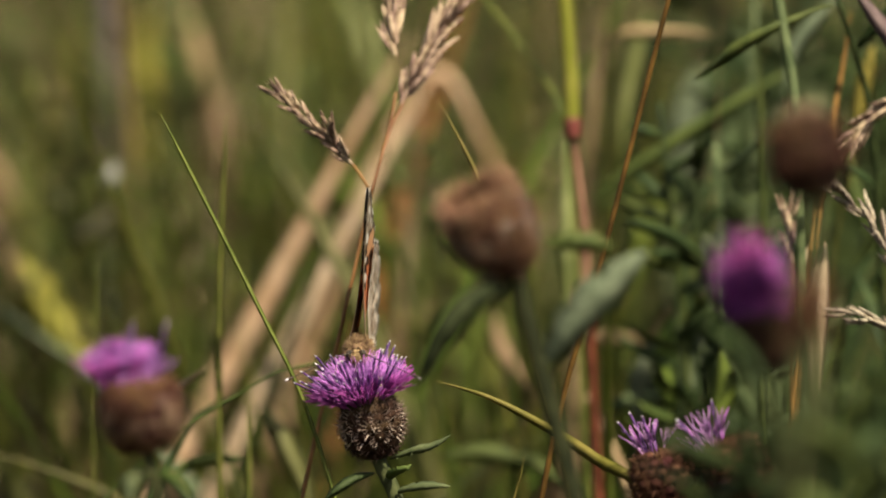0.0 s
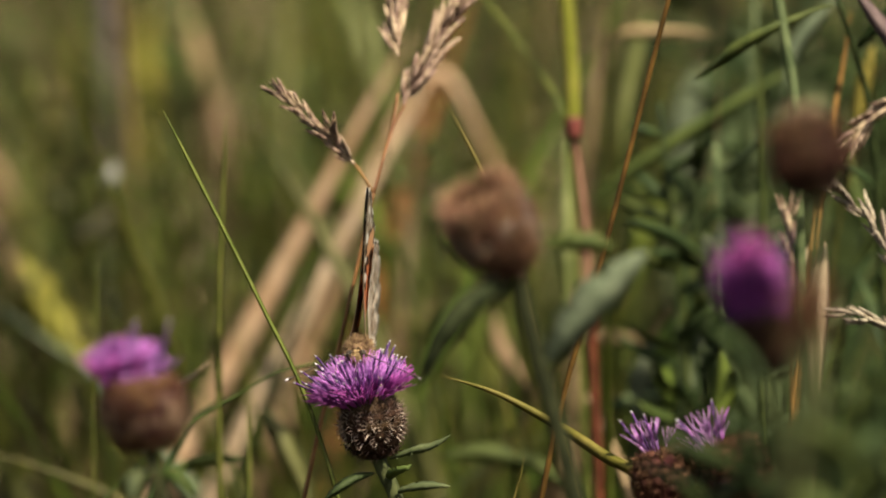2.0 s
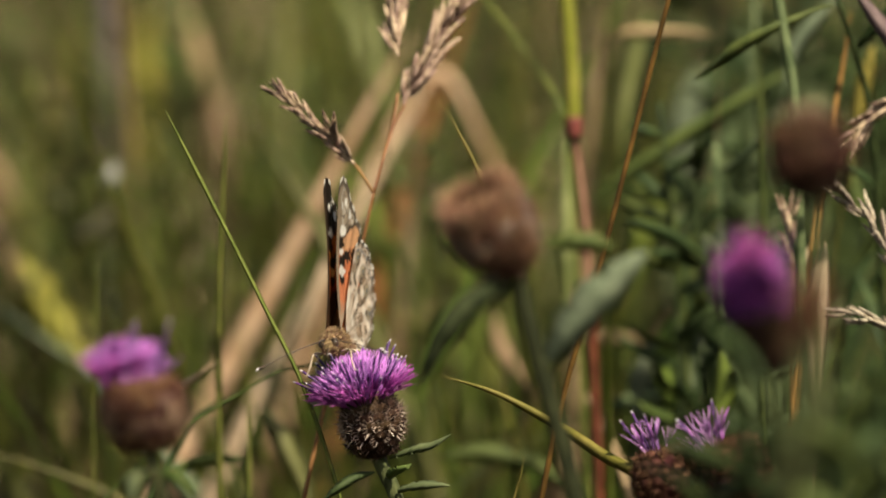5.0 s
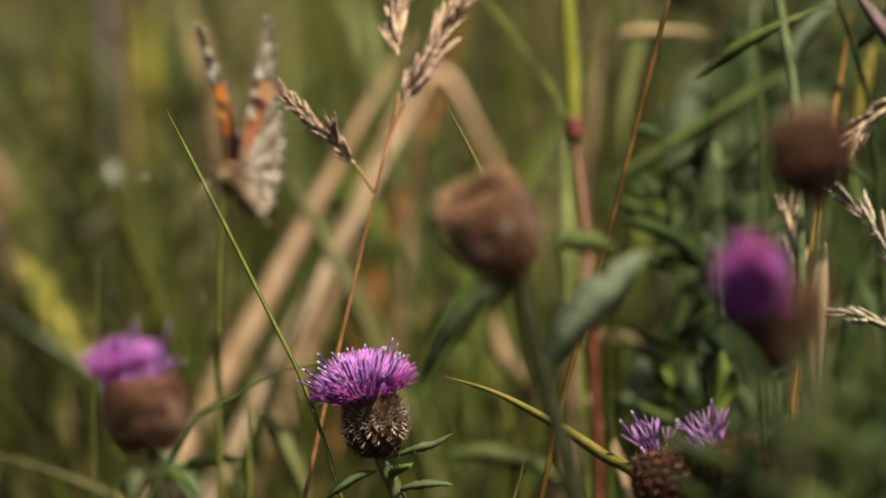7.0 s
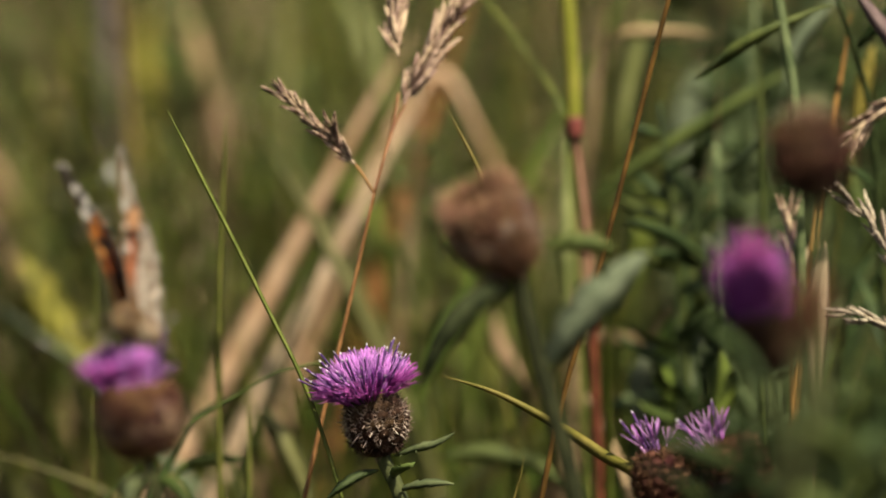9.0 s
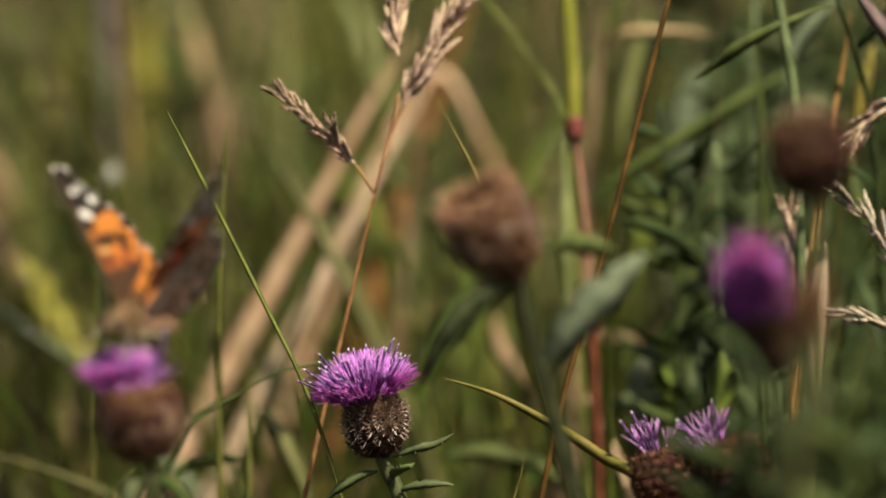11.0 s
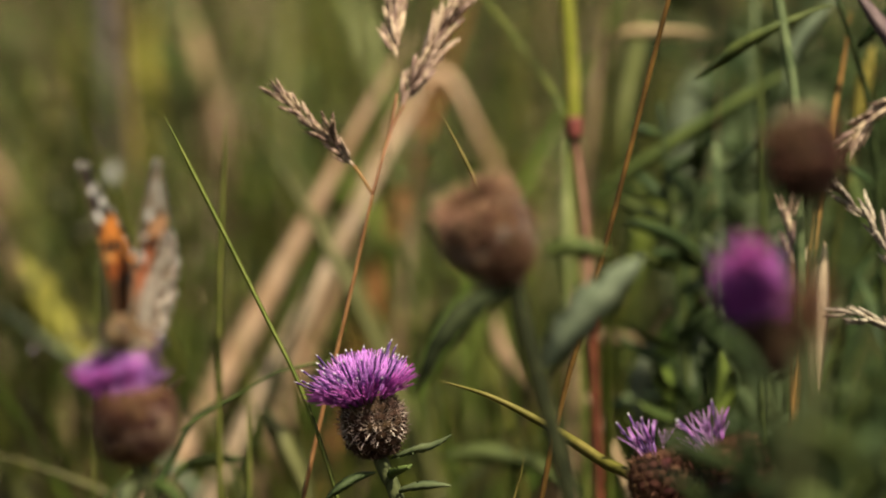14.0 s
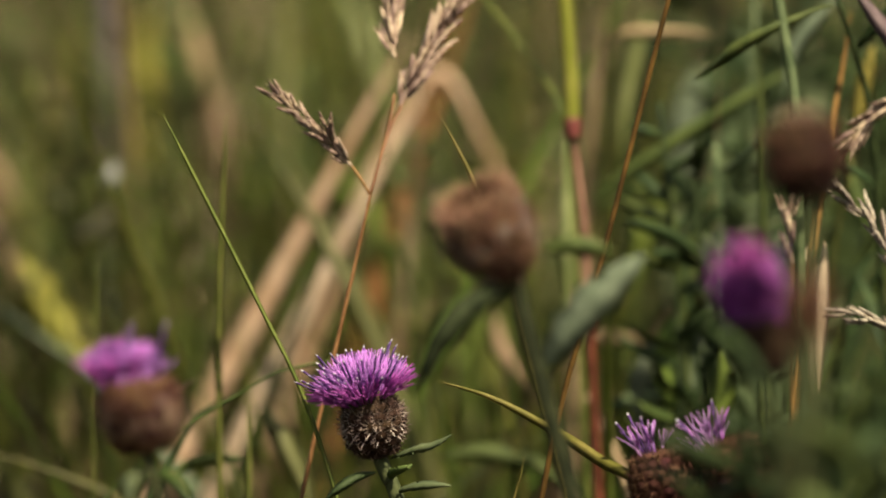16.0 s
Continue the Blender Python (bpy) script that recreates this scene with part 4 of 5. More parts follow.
for u0, v0, u1, v1, u2, v2, d, w, mat, reach, lab in (
        (172, 660, 114, 585, 36, 460, 0.20, 0.0108, YELLOW_LEAF, 0.036, "broad yellow-green leaf of grass"),
        (190, 690, 90, 610, -20, 530, 0.16, 0.0036, LEAF_PALE, 0.0, "pale dry blade of grass"),
        (300, 930, 120, 845, -30, 798, 0.09, 0.0030, OLIVE, 0.0, "green-brown blade low in the grass"),
        (390, 884, 388, 560, 400, 200, 0.05, 0.0014, BLADE, 0.0, "slender upright green grass blade"),
        (166, 884, 168, 680, 172, 460, 0.07, 0.0007, BLADE, 0.0, "slender upright green grass blade"),
        (296, 830, 350, 738, 440, 688, 0.05, 0.0022, LEAF_DARK, 0.0, "arching green blade of grass"),
        (440, 688, 520, 652, 640, 632, 0.03, 0.0005, LEAF, 0.0, "fine arching green grass blade"),
        (560, 930, 512, 800, 474, 728, 0.08, 0.0050, GRASS_PALE, 0.022, "grey-green leaf behind the flower"),
        (290, 900, 330, 826, 430, 810, 0.06, 0.0028, LEAF, 0.016, "short green leaf of grass"),
        (910, 884, 920, 850, 928, 806, 0.0, 0.0010, BLADE_YELLOW, 0.0, "short yellow-green grass tip"),
        (560, 400, 490, 290, 420, 170, 0.13, 0.0036, GRASS_PALE, 0.0, "pale green blade of grass"),
        (1096, 330, 1108, 190, 1146, 20, 0.14, 0.0046, GRASS_PALE, 0.032, "pale bleached blade of grass"),
        (1040, 330, 1056, 150, 1076, -30, 0.15, 0.0036, TAN_LEAF, 0.0, "tan dry blade of grass"),
        (442, 884, 441, 780, 440, 690, 0.05, 0.0012, BLADE, 0.0, "slender upright green grass blade"),
        (1388, 160, 1412, 80, 1484, -6, 0.09, 0.0036, LEAF_PALE, 0.022, "pale grey-green curved leaf of grass"),
        (1502, 300, 1524, 190, 1546, 80, 0.08, 0.0044, YELLOW_LEAF, 0.020, "yellowed blade among green leaves"),
        (1352, 420, 1350, 230, 1336, 40, 0.07, 0.0020, LEAF, 0.0, "green upright blade behind the round brown head"),
        (1200, 400, 1212, 230, 1240, 120, 0.20, 0.0080, LEAF_PALE, 0.026, "pale green broad leaf among dark ones"),
        (1256, 400, 1274, 290, 1306, 210, 0.17, 0.0050, LEAF_GREY, 0.018, "grey-green leaf among dark ones"),
        (1180, 560, 1190, 440, 1216, 340, 0.18, 0.0060, LEAF_GREY, 0.024, "grey-green leaf among dark ones"),
        (1130, 470, 1150, 400, 1190, 350, 0.17, 0.0056, GREEN, 0.020, "fresh green leaf among dark ones"),
        (1540, 420, 1510, 330, 1486, 240, 0.10, 0.0046, LEAF, 0.022, "green leaf among dark ones"),
        (1500, 640, 1524, 520, 1580, 420, 0.09, 0.0060, LEAF_DARK, 0.026, "broad dark green leaf of grass"),
        (1226, 740, 1236, 640, 1262, 560, 0.08, 0.0060, LEAF_PALE, 0.022, "pale green leaf among dark ones"),
        (1196, 720, 1180, 640, 1190, 560, 0.09, 0.0060, GREEN, 0.022, "fresh green leaf among dark ones"),
        (1270, 760, 1286, 690, 1280, 620, 0.07, 0.0050, GREEN, 0.018, "fresh green leaf among dark ones"),
        (1130, 740, 1140, 660, 1166, 600, 0.10, 0.0056, LEAF_PALE, 0.018, "pale green leaf among dark ones"),
        (1210, 560, 1236, 490, 1230, 420, 0.10, 0.0056, LEAF, 0.020, "green leaf among dark ones"),
        (378, 200, 350, 90, 318, 0, 0.28, 0.0058, TAN_LEAF, 0.026, "tan dry broad blade of grass"),
        (400, 320, 388, 220, 372, 130, 0.30, 0.0070, TAN_LEAF, 0.026, "tan dry broad blade of grass"),
        (262, 320, 256, 180, 262, 20, 0.34, 0.0090, YELLOW_LEAF, 0.040, "yellowed broad blade of grass"),
        (505, 260, 496, 120, 508, -20, 0.34, 0.0090, GRASS_PALE, 0.045, "pale broad blade of grass"),
        (120, 330, 130, 180, 138, 50, 0.36, 0.0080, BLADE_YELLOW, 0.040, "broad yellowing blade of grass"),
        (790, 620, 780, 560, 700, 560, 0.22, 0.0034, TAN_LEAF, 0.014, "orange-brown fallen blade of grass"),
        (690, 480, 668, 400, 640, 330, 0.20, 0.0050, GREEN, 0.024, "fresh green blade of grass"),
        (800, 500, 792, 400, 770, 300, 0.24, 0.0070, OLIVE_SHADED, 0.034, "blade of grass with shade put into its colour"),
        (950, 700, 890, 620, 878, 560, 0.14, 0.0044, TAN_LEAF, 0.016, "tan dry blade of grass"),
        (705, 240, 660, 110, 600, -40, 0.30, 0.0075, GRASS_PALE, 0.050, "pale broad blade of grass"),
        (600, 440, 520, 300, 452, 170, 0.17, 0.0048, GRASS_PALE, 0.0, "pale blade of grass leaning over"),
        (400, 220, 345, 100, 290, -10, 0.38, 0.0055, GRASS_PALE, 0.050, "pale broad blade of grass"),
        (560, 320, 574, 120, 590, -60, 0.36, 0.0080, LIME_GRASS, 0.0, "broad yellow-green blade of grass"),
        (470, 330, 520, 120, 530, -60, 0.42, 0.0110, BLADE_YELLOW, 0.0, "broad yellowing blade of grass"),
        (930, 330, 940, 150, 965, -60, 0.36, 0.0110, BLADE_YELLOW, 0.0, "broad yellowing blade of grass"),
        (250, 340, 235, 150, 250, -20, 0.42, 0.0130, BLADE_YELLOW, 0.0, "broad yellowing blade of grass"),
        (735, 700, 750, 520, 765, 390, 0.26, 0.0080, LEAF, 0.045, "broad green blade of grass"),
        (880, 820, 862, 660, 850, 560, 0.19, 0.0060, BLADE, 0.035, "broad green blade of grass"),
        (930, 884, 905, 760, 872, 640, 0.10, 0.0034, LIME_GRASS, 0.0, "yellow-green blade of grass"),
        (1120, 760, 1105, 640, 1085, 540, 0.18, 0.0050, LEAF, 0.035, "broad green blade of grass"),
        (640, 560, 600, 470, 560, 400, 0.26, 0.0080, LIME_GRASS, 0.040, "broad yellow-green blade of grass"),
        (1020, 370, 1180, 262, 1410, 118, 0.10, 0.0034, LEAF, 0.050, "sloping green blade of grass"),
        (1470, 240, 1490, 130, 1506, 20, 0.05, 0.0014, STRAW_RED, 0.0, "thin orange dry grass stalk"),
        (1444, 740, 1446, 600, 1458, 430, 0.05, 0.0044, STRAW_PALE, 0.030, "dry tan blade among green leaves"),
        (1434, 700, 1430, 560, 1432, 440, 0.07, 0.0042, STRAW_PALE, 0.020, "pale dry blade among green leaves"),
        (1000, 640, 1040, 600, 1140, 604, 0.14, 0.0030, TAN_LEAF, 0.020, "orange-brown fallen blade of grass"),
        (640, 585, 720, 570, 800, 575, 0.20, 0.0024, BLADE_YELLOW, 0.020, "orange-brown fallen blade of grass"),
        (1070, 728, 1140, 712, 1222, 700, 0.10, 0.0048, LEAF_GREY, 0.018, "pale grey-green leaf of grass"),
        (1120, 884, 1080, 780, 1020, 670, 0.09, 0.0026, STRAW, 0.0, "tan dry straw leaning over"),
        (1010, 860, 870, 800, 780, 810, 0.10, 0.0050, LEAF, 0.030, "green leaf in the shade")):
    blade("grass", lab, [at(u0, v0, d), at(u1, v1, d), at(u2, v2, d)], w, mat, keep=0.5, shape="leaf" if reach else "grass", reach=reach)
# dry leaf scraps behind
for u, v, d, du, dv, w, mat, lab in ((1090, 70, 0.12, 170, -8, 0.0032, TAN_LEAF, "tan dry leaf lying across the stems"),
                                     (-90, 240, 0.30, 150, 250, 0.016, TAN_LEAF, "tan dry curled broad leaf"),
                                     (195, 330, 0.17, 10, -40, 0.0036, PALE_SCRAP, "small bright dry scrap of leaf"),
                                     (196, 300, 0.30, -6, -400, 0.0062, GREY_STALK, "grey dry weathered plant stalk"),
                                     (1590, 90, 0.03, -80, -110, 0.0040, MAUVE, "withered mauve leaf hanging from a stalk")):
    blade("dry_leaf", lab, [at(u, v + 260, d + 0.02), at(u - 6, v + 90, d + 0.01), at(u, v, d), at(u + du * 0.5, v + dv * 0.5 - 6, d), at(u + du, v + dv, d)], w, mat, keep=0.2, shape="leaf", reach=0.00011 * (abs(du) + abs(dv)) * 1.2)

# leafy green plants behind and before
# mostly the dark leaf colour, which paints the deeper shade at the right
for k in range(36):
    u = 1190 + (k * 61) % 410
    v = -60 + (k * 137) % 560
    d = 0.08 + 0.03 * (k % 7)
    if u < 1270 and v < 180:
        v += 240
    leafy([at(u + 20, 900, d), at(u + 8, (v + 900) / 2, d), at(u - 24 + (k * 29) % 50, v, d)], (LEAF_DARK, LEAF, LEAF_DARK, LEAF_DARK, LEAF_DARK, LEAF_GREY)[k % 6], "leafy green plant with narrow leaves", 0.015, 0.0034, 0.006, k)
for k, (u, v, d) in enumerate(((1310, 740, -0.20), (1375, 690, -0.24), (1450, 670, -0.26), (1515, 675, -0.28), (1575, 650, -0.27), (1490, 750, -0.22), (1350, 820, -0.20), (1260, 830, -0.17), (1420, 760, -0.18), (1550, 740, -0.2))):
    d *= 0.72
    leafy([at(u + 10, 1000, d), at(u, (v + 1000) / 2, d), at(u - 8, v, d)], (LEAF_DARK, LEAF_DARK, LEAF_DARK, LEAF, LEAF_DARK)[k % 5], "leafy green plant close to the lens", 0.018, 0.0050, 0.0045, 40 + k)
# herbs at the far left take the olive with shade in its colour
for k in range(30):
    u = -40 + (k * 97) % 1080
    v = -40 + (k * 173) % 560
    d = 0.20 + 0.022 * (k % 8)
    leafy([at(u + 10, 900, d), at(u + 4, (v + 900) / 2, d), at(u - 30 + (k * 31) % 60, v, d)], (OLIVE_SHADED if u < 300 else GREEN, OLIVE, LEAF)[k % 3], "slender meadow herb with small narrow leaves", 0.013, 0.0048, 0.008, 200 + k)
TOP_LEAF = leafy([at(1560, 500, 0.06), at(1540, 200, 0.05), at(1480, -10, 0.04)], LEAF_DARK, "grey-green plant with long narrow leaves", 0.030, 0.0034, 0.030, 77)
blade("grass", "long grey-green leaf with a pointed tip", [at(1560, 200, 0.06), at(1500, 20, 0.045), at(1400, 40, 0.04), at(1300, 90, 0.04), at(1228, 142, 0.05)], 0.0030, LEAF, keep=0.1, shape="leaf", side=Vector((0.3, -0.4, 1)), reach=0.036)
straw("green_plant", "pale green stem behind the round brown head", [at(1420, 500, 0.04), at(1408, 200, 0.04), at(1388, 60, 0.04), at(1370, -40, 0.04)], 0.0012, 0.0010, LEAF_GREY)

# the meadow
meadow_blades("meadow_grass", "olive meadow grass close behind the flowers", OLIVE, 560, (-0.14, 0.08), (0.20, 0.55), (0.46, 0.66), 0.0036, 0.5, 11)
meadow_blades("meadow_grass", "green grass close behind the flowers", [LEAF, GREEN, LIME_GRASS], 560, (-0.085, 0.06), (0.20, 0.60), (0.44, 0.66), 0.0046, 0.5, 18)
meadow_blades("meadow_grass", "pale green and dry broad blades behind the flowers", [GRASS_PALE, STRAW, GRASS_PALE, STRAW_PALE], 260, (-0.075, 0.05), (0.19, 0.46), (0.46, 0.70), 0.0038, 0.6, 21)
# dark-coloured blades paint the shade at the left and between the stems
meadow_blades("meadow_grass", "broad leaves behind the flowers, shade put into their colour", [OLIVE_SHADED, LEAF_DARK], 520, (-0.14, -0.055), (0.19, 0.50), (0.40, 0.58), 0.0100, 0.6, 23)
meadow_blades("meadow_grass", "low growth at the foot of the stems, darkened as if shaded", [OLIVE_SHADED, LEAF_DARK], 1300, (-0.14, -0.055), (0.18, 0.40), (0.44, 0.57), 0.0080, 0.5, 25)
# bright grass colours stand in for sunlight between the stems
meadow_blades("meadow_grass", "fresh grass between the stems, coloured bright as if lit", [GREEN, LIME_GRASS, GRASS_PALE], 620, (-0.045, 0.045), (0.19, 0.40), (0.50, 0.60), 0.0042, 0.5, 26)
meadow_blades("meadow_grass", "fresh green grass low behind the flowers", [GREEN, LIME_GRASS], 600, (-0.06, 0.07), (0.16, 0.50), (0.38, 0.56), 0.0060, 0.5, 24)
# dark blades paint the shaded gaps behind the leafy plants
meadow_blades("meadow_grass", "leafy growth behind the green plants, darkened as if shaded", LEAF_DARK, 1600, (0.042, 0.17), (0.25, 0.80), (0.45, 0.66), 0.0070, 0.45, 14)
meadow_blades("meadow_grass", "green undergrowth behind the flowers", [LEAF, OLIVE, GREEN], 6500, (-1.0, 1.05), (0.55, 1.9), (0.30, 0.44), 0.008, 0.4, 2, 1.2, fade=True)
meadow_blades("meadow_grass", "olive meadow grass far behind the flowers", OLIVE, 6500, (-1.1, 1.1), (1.2, 3.6), (0.30, 0.48), 0.007, 0.35, 1, 1.2, fade=True)
meadow_blades("meadow_straw", "dry tan straw standing in the grass", STRAW, 1500, (-1.1, 0.8), (0.9, 3.8), (0.34, 0.54), 0.0065, 0.25, 3, 1.2, fade=True)
meadow_blades("meadow_grass", "grass under and before the flowers", [BLADE, OLIVE, LEAF, STRAW, OLIVE], 3600, (-2.0, 2.0), (-1.2, 0.35), (0.20, 0.40), 0.0075, 0.35, 4, fade=True)
meadow_blades("meadow_grass", "grass at the far side of the meadow", [OLIVE, BLADE, LEAF, OLIVE], 7000, (-1.6, 1.6), (3.0, 16.0), (0.30, 0.55), 0.014, 0.3, 5, 1.2, fade=True)
# more blades with shade in their colour, to darken the left
meadow_blades("meadow_grass", "grass standing at the left of the stems, darkened as if shaded", OLIVE_SHADED, 800, (-0.14, -0.055), (0.18, 0.55), (0.46, 0.62), 0.0060, 0.4, 27)
# brighter blades paint a lit patch beside the straws
meadow_blades("meadow_grass", "pale grass beside the dry straws, coloured bright as if lit", [GRASS_PALE, LIME_GRASS, BLADE, GREEN, STRAW_PALE], 480, (-0.056, -0.016), (0.20, 0.45), (0.50, 0.64), 0.0052, 0.7, 61)
# shade painted by colour again, farther back
meadow_blades("meadow_grass", "grass far left of the straws, shade put into its colour", [OLIVE_SHADED, LEAF_DARK], 260, (-0.11, -0.055), (0.30, 0.60), (0.56, 0.70), 0.0060, 0.5, 62)
# herbs all in the dark leaf colour, shade painted into the upper right
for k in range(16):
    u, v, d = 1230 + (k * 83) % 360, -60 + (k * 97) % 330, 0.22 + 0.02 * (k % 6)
    leafy([at(u + 10, 900, d), at(u + 4, (v + 900) / 2, d), at(u - 20 + (k * 31) % 40, v, d)], LEAF_DARK, "leafy herb with shade put into its dark green", 0.020, 0.0065, 0.006, 300 + k)
# two groups whose bright colours stand in for sun on the grass
meadow_blades("meadow_grass", "grass low behind the red stem, sunlight put into its colour", [GREEN, LIME_GRASS, GRASS_PALE], 130, (0.008, 0.036), (0.13, 0.24), (0.53, 0.60), 0.0045, 0.6, 47)
meadow_blades("meadow_grass", "tall grass beside the jointed stem, sunlight put into its colour", [GREEN, LIME_GRASS, GRASS_PALE, BLADE], 260, (-0.005, 0.036), (0.16, 0.45), (0.54, 0.66), 0.0042, 0.7, 35)
meadow_blades("meadow_grass", "pale and dry blades that lean across the meadow", [GRASS_PALE, LIME_GRASS, STRAW, LIME_GRASS, TAN_LEAF], 170, (-0.09, 0.05), (0.24, 0.70), (0.52, 0.74), 0.0050, 1.3, 44)
meadow_blades("meadow_grass", "tall green and dry grass behind and beside the flowers", [BLADE, OLIVE, LEAF, STRAW, OLIVE], 5000, (-2.5, 2.5), (0.7, 4.5), (0.38, 0.58), 0.008, 0.35, 36, even=True)
meadow_blades("meadow_grass", "green and dry grass all round the flowers", [BLADE, OLIVE, LEAF, STRAW, OLIVE], 40000, (-5.0, 5.0), (-4.0, 7.0), (0.24, 0.44), 0.010, 0.35, 6, even=True)


# ---- what moves ----
# butterfly: seconds, sight line, depth, turn, pitch, roll, lift and sweep of the two wing pairs
SWAY_T = (0.0, 1.5, 3.5, 6.5, 7.5, 9.0, 11.5, 12.5, 14.0, 15.0, 16.0)
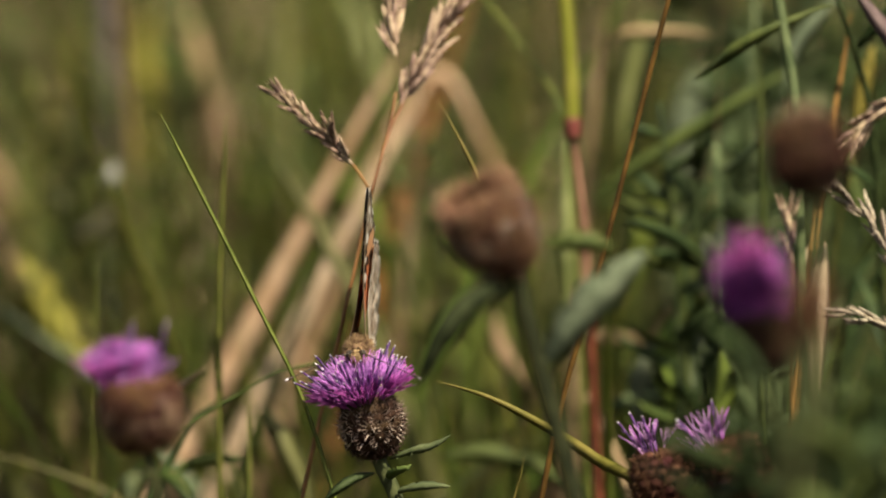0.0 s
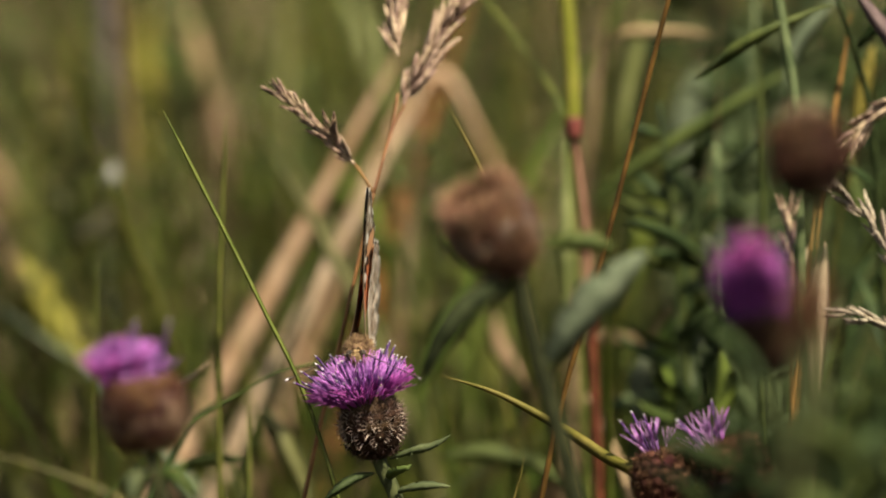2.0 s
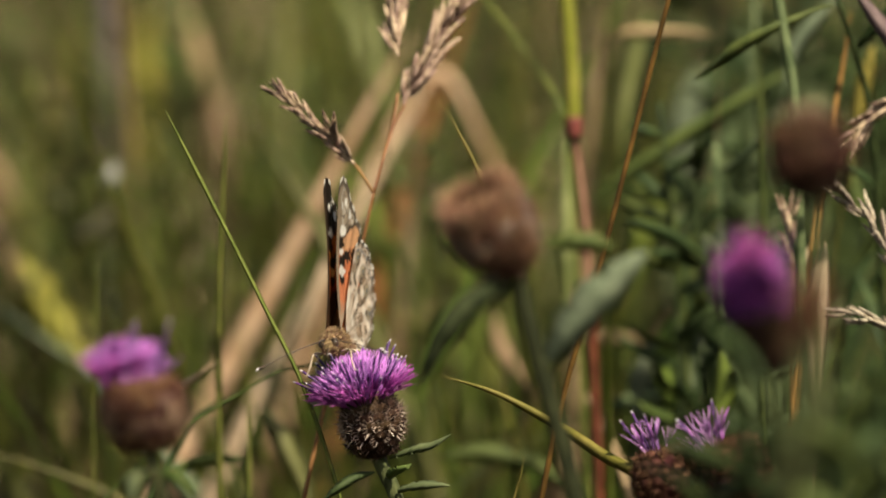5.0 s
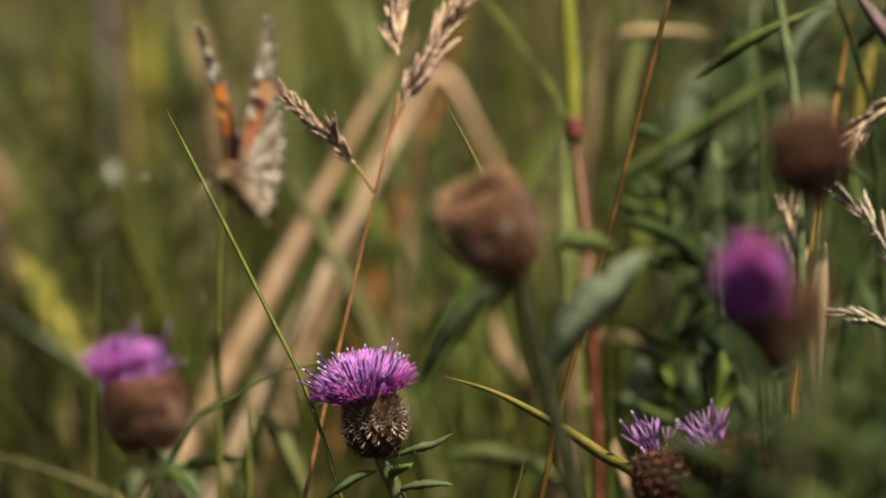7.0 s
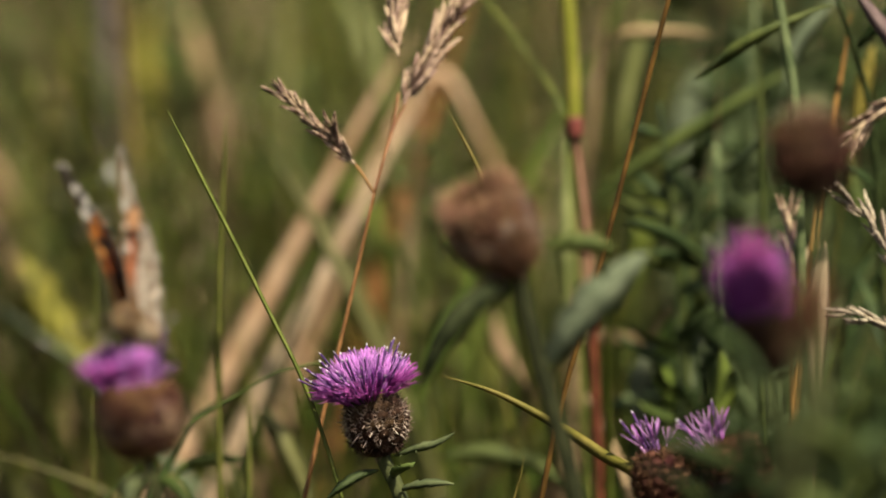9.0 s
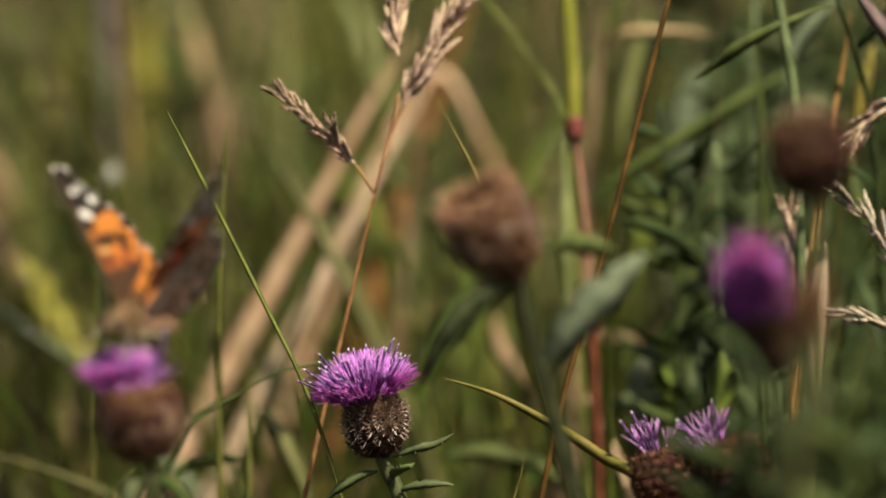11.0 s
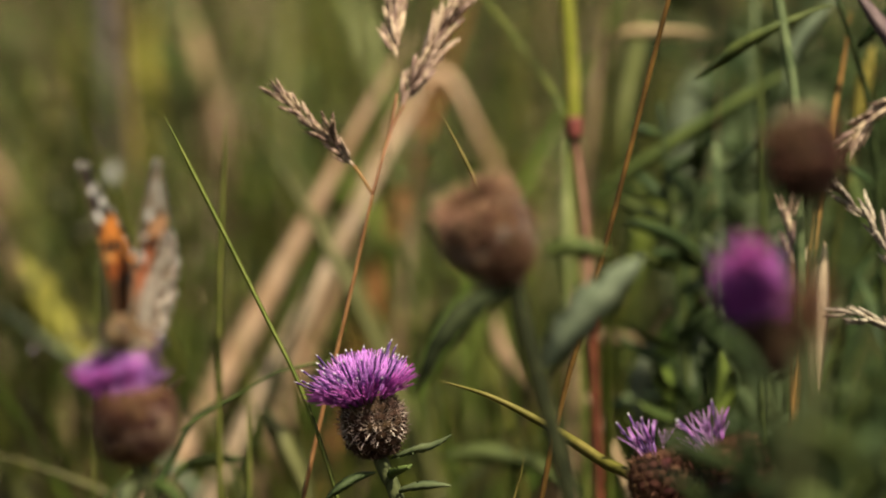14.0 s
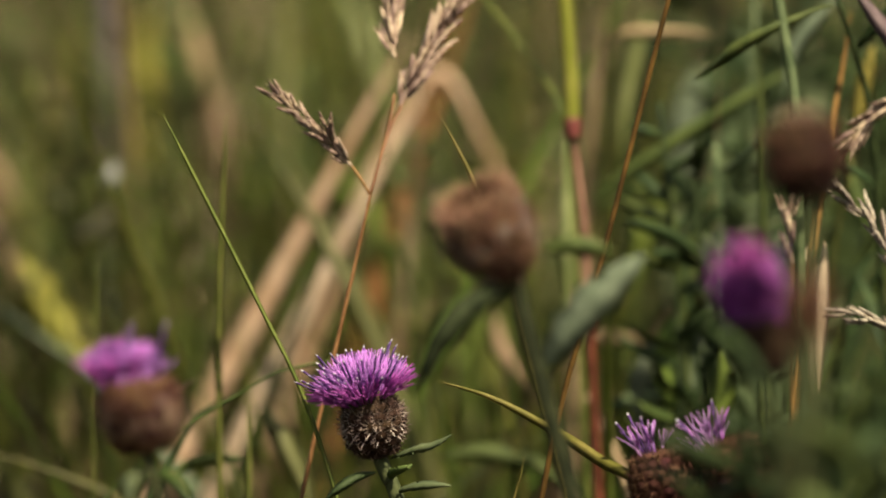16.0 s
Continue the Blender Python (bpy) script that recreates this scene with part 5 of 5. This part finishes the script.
FLIGHT = [
    (0, 634.7, 621.7, 0, 4.6, -1.5, 1.3, 87, 98.2, -0.2, -1.1),
    (2.3, 634.7, 621.7, 0, 4.6, -1.5, 1.3, 87, 98.2, -0.2, -1.1),
    (2.6, 627.48, 618.78, 0, 6.65, 0.9, 3.3, 85.62, 98.33, 0.17, -0.83),
    (2.8, 609.8, 610, 0, 9.8, 8.1, 9.3, 81.5, 98.7, 1.3, -0),
    (3, 605.8, 610, 0, 11.8, 8.1, 9.3, 81.5, 98.7, 1.3, -0),
    (3.5, 605.8, 610, 0, 12.8, 8.1, 9.3, 81.5, 98.7, 1.3, -0),
    (4.2, 597.8, 610, 0, 12.8, 8.1, 9.3, 81.5, 98.7, 1.3, -0),
    (5.6, 593.8, 610, 0, 14.8, 8.1, 8.3, 81.5, 95.7, 1.3, -0),
    (6.3, 601.6, 600, 0, 18.6, 2.4, -9.1, 87.3, 69.5, -6, -5.9),
    (6.4, 604.3, 620.5, 0, 21.8, -12.7, -3.8, 76.4, 92.5, -1.3, -2.2),
    (6.5, 557.1, 582.9, -0.005, 40, -21.4, -29.5, 87.9, 51, 1.2, 0.2),
    (6.6, 559.4, 435.7, -0.01, 39.7, 46.3, -14.3, 25.4, 5.3, 3.5, -0),
    (6.7, 573.9, 417.5, -0.01, 17.1, 50.3, 7.1, 79.9, 86.2, -3.2, -0.5),
    (6.8, 485, 349.5, -0.02, 30.9, 23.6, -13.9, 9.9, -16.6, -9.4, -12.7),
    (6.9, 503.8, 329.7, -0.04, 7.3, 60.6, -1.6, 56, 54.4, -5.7, -7.7),
    (7, 412, 322, -0.06, 17, 26, 4, 83, 77, -2, -1),
    (7.1, 365.4, 336.5, -0.06, -2.9, 56.2, -1.4, 52.4, 58.2, -11.4, -8.3),
    (7.2, 301.6, 250.3, -0.06, -32.3, -5.4, -17.4, -7.4, -11.3, 1.9, 4.2),
    (7.3, 264.8, 300.9, -0.06, 24.1, -24.7, -17.6, 51.2, 67.5, 9, 4),
    (7.4, 191, 334.4, -0.05, -53, 1.6, -8.7, -5.6, 1.5, -6.2, -4.1),
    (7.5, 200.2, 299.9, -0.08, -30.2, 6.4, -6.8, -83.3, -35.2, 5.5, -5),
    (7.6, 169.9, 362.1, -0.08, -54.9, 50, -22.4, 27.1, 77.6, -8.5, -11.3),
    (7.7, 138.8, 406.2, -0.09, -52.5, 9.2, -15.3, 12.3, 26.6, -2.4, -2.4),
    (7.8, 203.5, 456.7, -0.1, -54.7, 41.8, 3.6, 16.1, 59.8, -15, -21),
    (7.9, 205.2, 435.4, -0.1, -45, 42.8, -12, 46.2, 42.3, -2, -4.1),
    (8, 233.5, 441, -0.1, -35.6, 51.8, 2, 37.4, 67.2, 7.5, 2.9),
    (8.1, 284.7, 412.6, -0.09, -50.7, 31.4, 0, -6.9, -17.1, -17.1, -12.2),
    (8.2, 275.9, 445.4, -0.08, -38.7, -18.1, 16.9, 83.2, 55.3, 0.2, 1.1),
    (8.3, 319.5, 445.4, -0.08, 21.2, -43, 19.3, 16, 14.7, 5.8, 3.5),
    (8.4, 316.6, 530.9, -0.07, 25.3, -12.3, -2.2, 68.2, 62.1, -0.1, -0.3),
    (8.5, 275.4, 499.1, -0.085, 30.6, 6.4, 0.7, 13.7, 11.9, 2.1, -6.4),
    (8.6, 197.1, 584.2, -0.085, 34.9, 9.6, -2.3, 48.8, 46.7, -0.6, 1.4),
    (8.7, 228.9, 520.1, -0.085, 34.3, 29.8, 3.4, 20.5, 10.5, -3.1, -5.5),
    (8.8, 230.3, 525.6, -0.085, 44.1, -4.3, 3.5, 33.7, 27.9, 2.1, -1.1),
    (8.9, 226.4, 529.3, -0.085, 44.6, -3.4, 3.6, 24.5, 15.3, 1.7, -1.3),
    (9, 228, 571.2, -0.085, 18.2, 14.3, 13.9, 85.8, 78.5, -7.4, -0.5),
    (9.1, 226.6, 544.6, -0.085, 8.3, -16.6, 3.1, 66.5, 63.7, 0, 0.1),
    (9.2, 234.8, 552.1, -0.085, 30.7, -14.6, -2.2, 55.9, 56.5, 0.6, -0.2),
    (10, 246, 578, -0.085, 22, 0, 0, 60, 60, 0, 0),
    (11.3, 223.7, 570.5, -0.085, 33, 6.9, -4.8, 64, 53.2, -16.7, -5.4),
    (12, 227.9, 569.9, -0.085, 31.7, 6.1, -4.5, 61, 53.8, -14.6, -5.5),
    (12.6, 232.2, 571.4, -0.085, 30.7, 6.3, -3.1, 64.1, 58.4, -13.4, -4.2),
    (13, 229.3, 579.4, -0.085, 22.6, 8, -0.7, 75.6, 70.8, -5.2, 1.4),
    (13.4, 226.6, 581.2, -0.085, 22.5, 8.1, -2.2, 77.9, 70.5, -4.6, 2.1),
    (13.8, 223, 587.2, -0.085, 20.8, 11, 5.1, 76.6, 77.9, -5.2, -0.1),
    (14.4, 210.1, 595.1, -0.085, 19.1, 11.1, 3.3, 85, 79.7, -4.8, 0),
    (14.9, 196.7, 600.1, -0.085, 28, -0.4, -8.1, 84, 71.1, -3.9, -0.2),
    (15.1, 189.7, 599.6, -0.085, 23.3, 2.1, -11.6, 74.6, 65, -2.5, -0),
    (15.2, 171, 590.4, -0.085, 41.3, 10.5, -7, 48, 65.3, -10.3, -7.4),
    (15.3, 165.6, 548.6, -0.085, 46.3, 17.4, -27.6, 54.3, 29.5, -11, -10.7),
    (15.4, 171.5, 482.2, -0.1, 55.8, 2.5, -6.4, 10.4, 21.2, -14.6, -18.3),
    (15.5, 147.8, 466, -0.12, 83.5, 3.5, -11.3, -35.5, -45, 17, 0),
    (15.6, 26.8, 401.3, -0.11, 82.7, 15.7, -9.5, 3.2, 20.8, 4, 1),
    (15.7, -60, 440, -0.11, 20, -20, 0, 30, 30, 0, 0),
    (15.8, -250, 430, -0.12, 20, 0, 0, -10, -10, 0, 0),
    (16, -900, 420, -0.14, 20, 0, 0, 40, 40, 0, 0),
]



def sway(ob, height, shifts):
    """Lean a plant about its foot: shifts are (right, down) in tenths of a millimetre at its head, one for each time of SWAY_T."""
    o = ORIGIN[ob]
    walk(ob, [(t, Matrix.Translation(o - Vector((0, 0, dn * 0.00011))) @ pose(0, 0, 0, 0, math.degrees(rt * 0.00011 / height), 0))
              for t, (rt, dn) in zip(SWAY_T, shifts)])


def motions():
    sway(FLOWER, 0.48, ((-5, 4), (-5, 4), (-5, 3), (-4, 2), (2, 0), (2, 0), (0, 2), (-2, 3), (-3, 3), (-3, 3), (-3, 3)))
    sway(LEFT_FLOWER, 0.5, ((-3, 2), (2, -1), (0, 1), (3, -1), (3, 1), (-4, 10), (-4, 14), (-6, 14), (-13, 19), (-16, 24), (-4, 2)))
    sway(SPENT, 0.52, ((0, 0), (1, 0), (1, 0), (1, 0), (3, 0), (2, 2), (0, 5), (-3, 8), (-5, 10), (-8, 11), (-3, 7)))
    sway(PURPLE_FLOWER, 0.52, ((-1, 0), (0, 0), (0, 0), (2, 0), (2, 0), (2, 0), (3, 3), (0, 5), (-1, 6), (-4, 8), (-4, 8)))
    sway(RIGHT_SPENT, 0.55, ((-1, 0), (-1, 0), (1, 0), (3, 0), (3, 0), (3, 0), (1, 0), (-5, 5), (-6, 6), (-9, 6), (-7, 6)))
    sway(LILAC_FLOWER, 0.47, ((-2, 2), (1, 0), (1, 0), (2, 0), (2, 0), (2, 0), (1, 1), (-1, 3), (-4, 4), (-5, 4), (-5, 4)))
    sway(SEED_GRASS, 0.55, ((-4, 0), (0, 0), (0, 0), (0, 0), (2, 0), (1, 0), (1, 1), (-1, 2), (-2, 2), (-5, 2), (-6, 3)))
    sway(THIN_BLADE, 0.54, ((-10, 3), (-6, 0), (-2, -2), (-1, -2), (2, -2), (2, -2), (1, 0), (0, 3), (-4, 6), (-6, 5), (-6, 4)))
    sway(CROSS_BLADE, 0.48, ((-6, 6), (4, 0), (3, 0), (4, 0), (4, 0), (4, 0), (2, 3), (1, 4), (-2, 6), (-3, 7), (-3, 7)))
    sway(TIP_BLADE, 0.53, ((0, 0), (11, -2), (4, 0), (8, 0), (10, 0), (7, 0), (0, 6), (0, 6), (-4, 8), (-6, 10), (-6, 10)))
    sway(RED_STEM, 0.53, ((-3, 2), (-1, 1), (0, 0), (0, 0), (1, 0), (1, 0), (1, 0), (1, 0), (0, 0), (-3, 2), (-3, 2)))
    o = ORIGIN[TIP]
    walk(TIP, [(t, Matrix.Translation(o) @ pose(0, 0, 0, 0, b, a)) for t, a, b in (
        (0.0, -55, 12), (0.5, -15, 5), (1.0, -50, 10), (1.5, 0, 0), (2.0, -50, 8), (2.4, -20, 4), (3.0, -40, 6), (3.5, -72, 4), (4.0, -60, 6), (5.2, -40, 8),
        (6.5, -15, 4), (7.0, -70, 4), (7.6, -15, 6), (8.0, -20, 4), (8.6, -60, 8), (9.0, -76, 12), (11.3, -75, 14), (12.5, -76, 16), (14.0, -74, 18), (15.0, -70, 20), (16.0, -66, 20))])
    walk(FLY, [(t, Matrix.Translation(at(u, v, d)) @ pose(0, 0, 0, roll, -pitch, -90 - turn)) for t, u, v, d, turn, pitch, roll, *_ in FLIGHT])
    for (kind, left), ob in WINGS.items():
        x, y, z = ob.location
        rows = []
        for row in FLIGHT:
            lift = row[7] if left else row[8]
            sweep = (row[9] if left else row[10]) + (6 if kind == "hind" and 11 < row[0] < 12.8 else 0)
            rows.append((row[0], pose(x, y, z, lift if left else -lift, 0, -sweep if left else sweep)))
        walk(ob, rows)


motions()
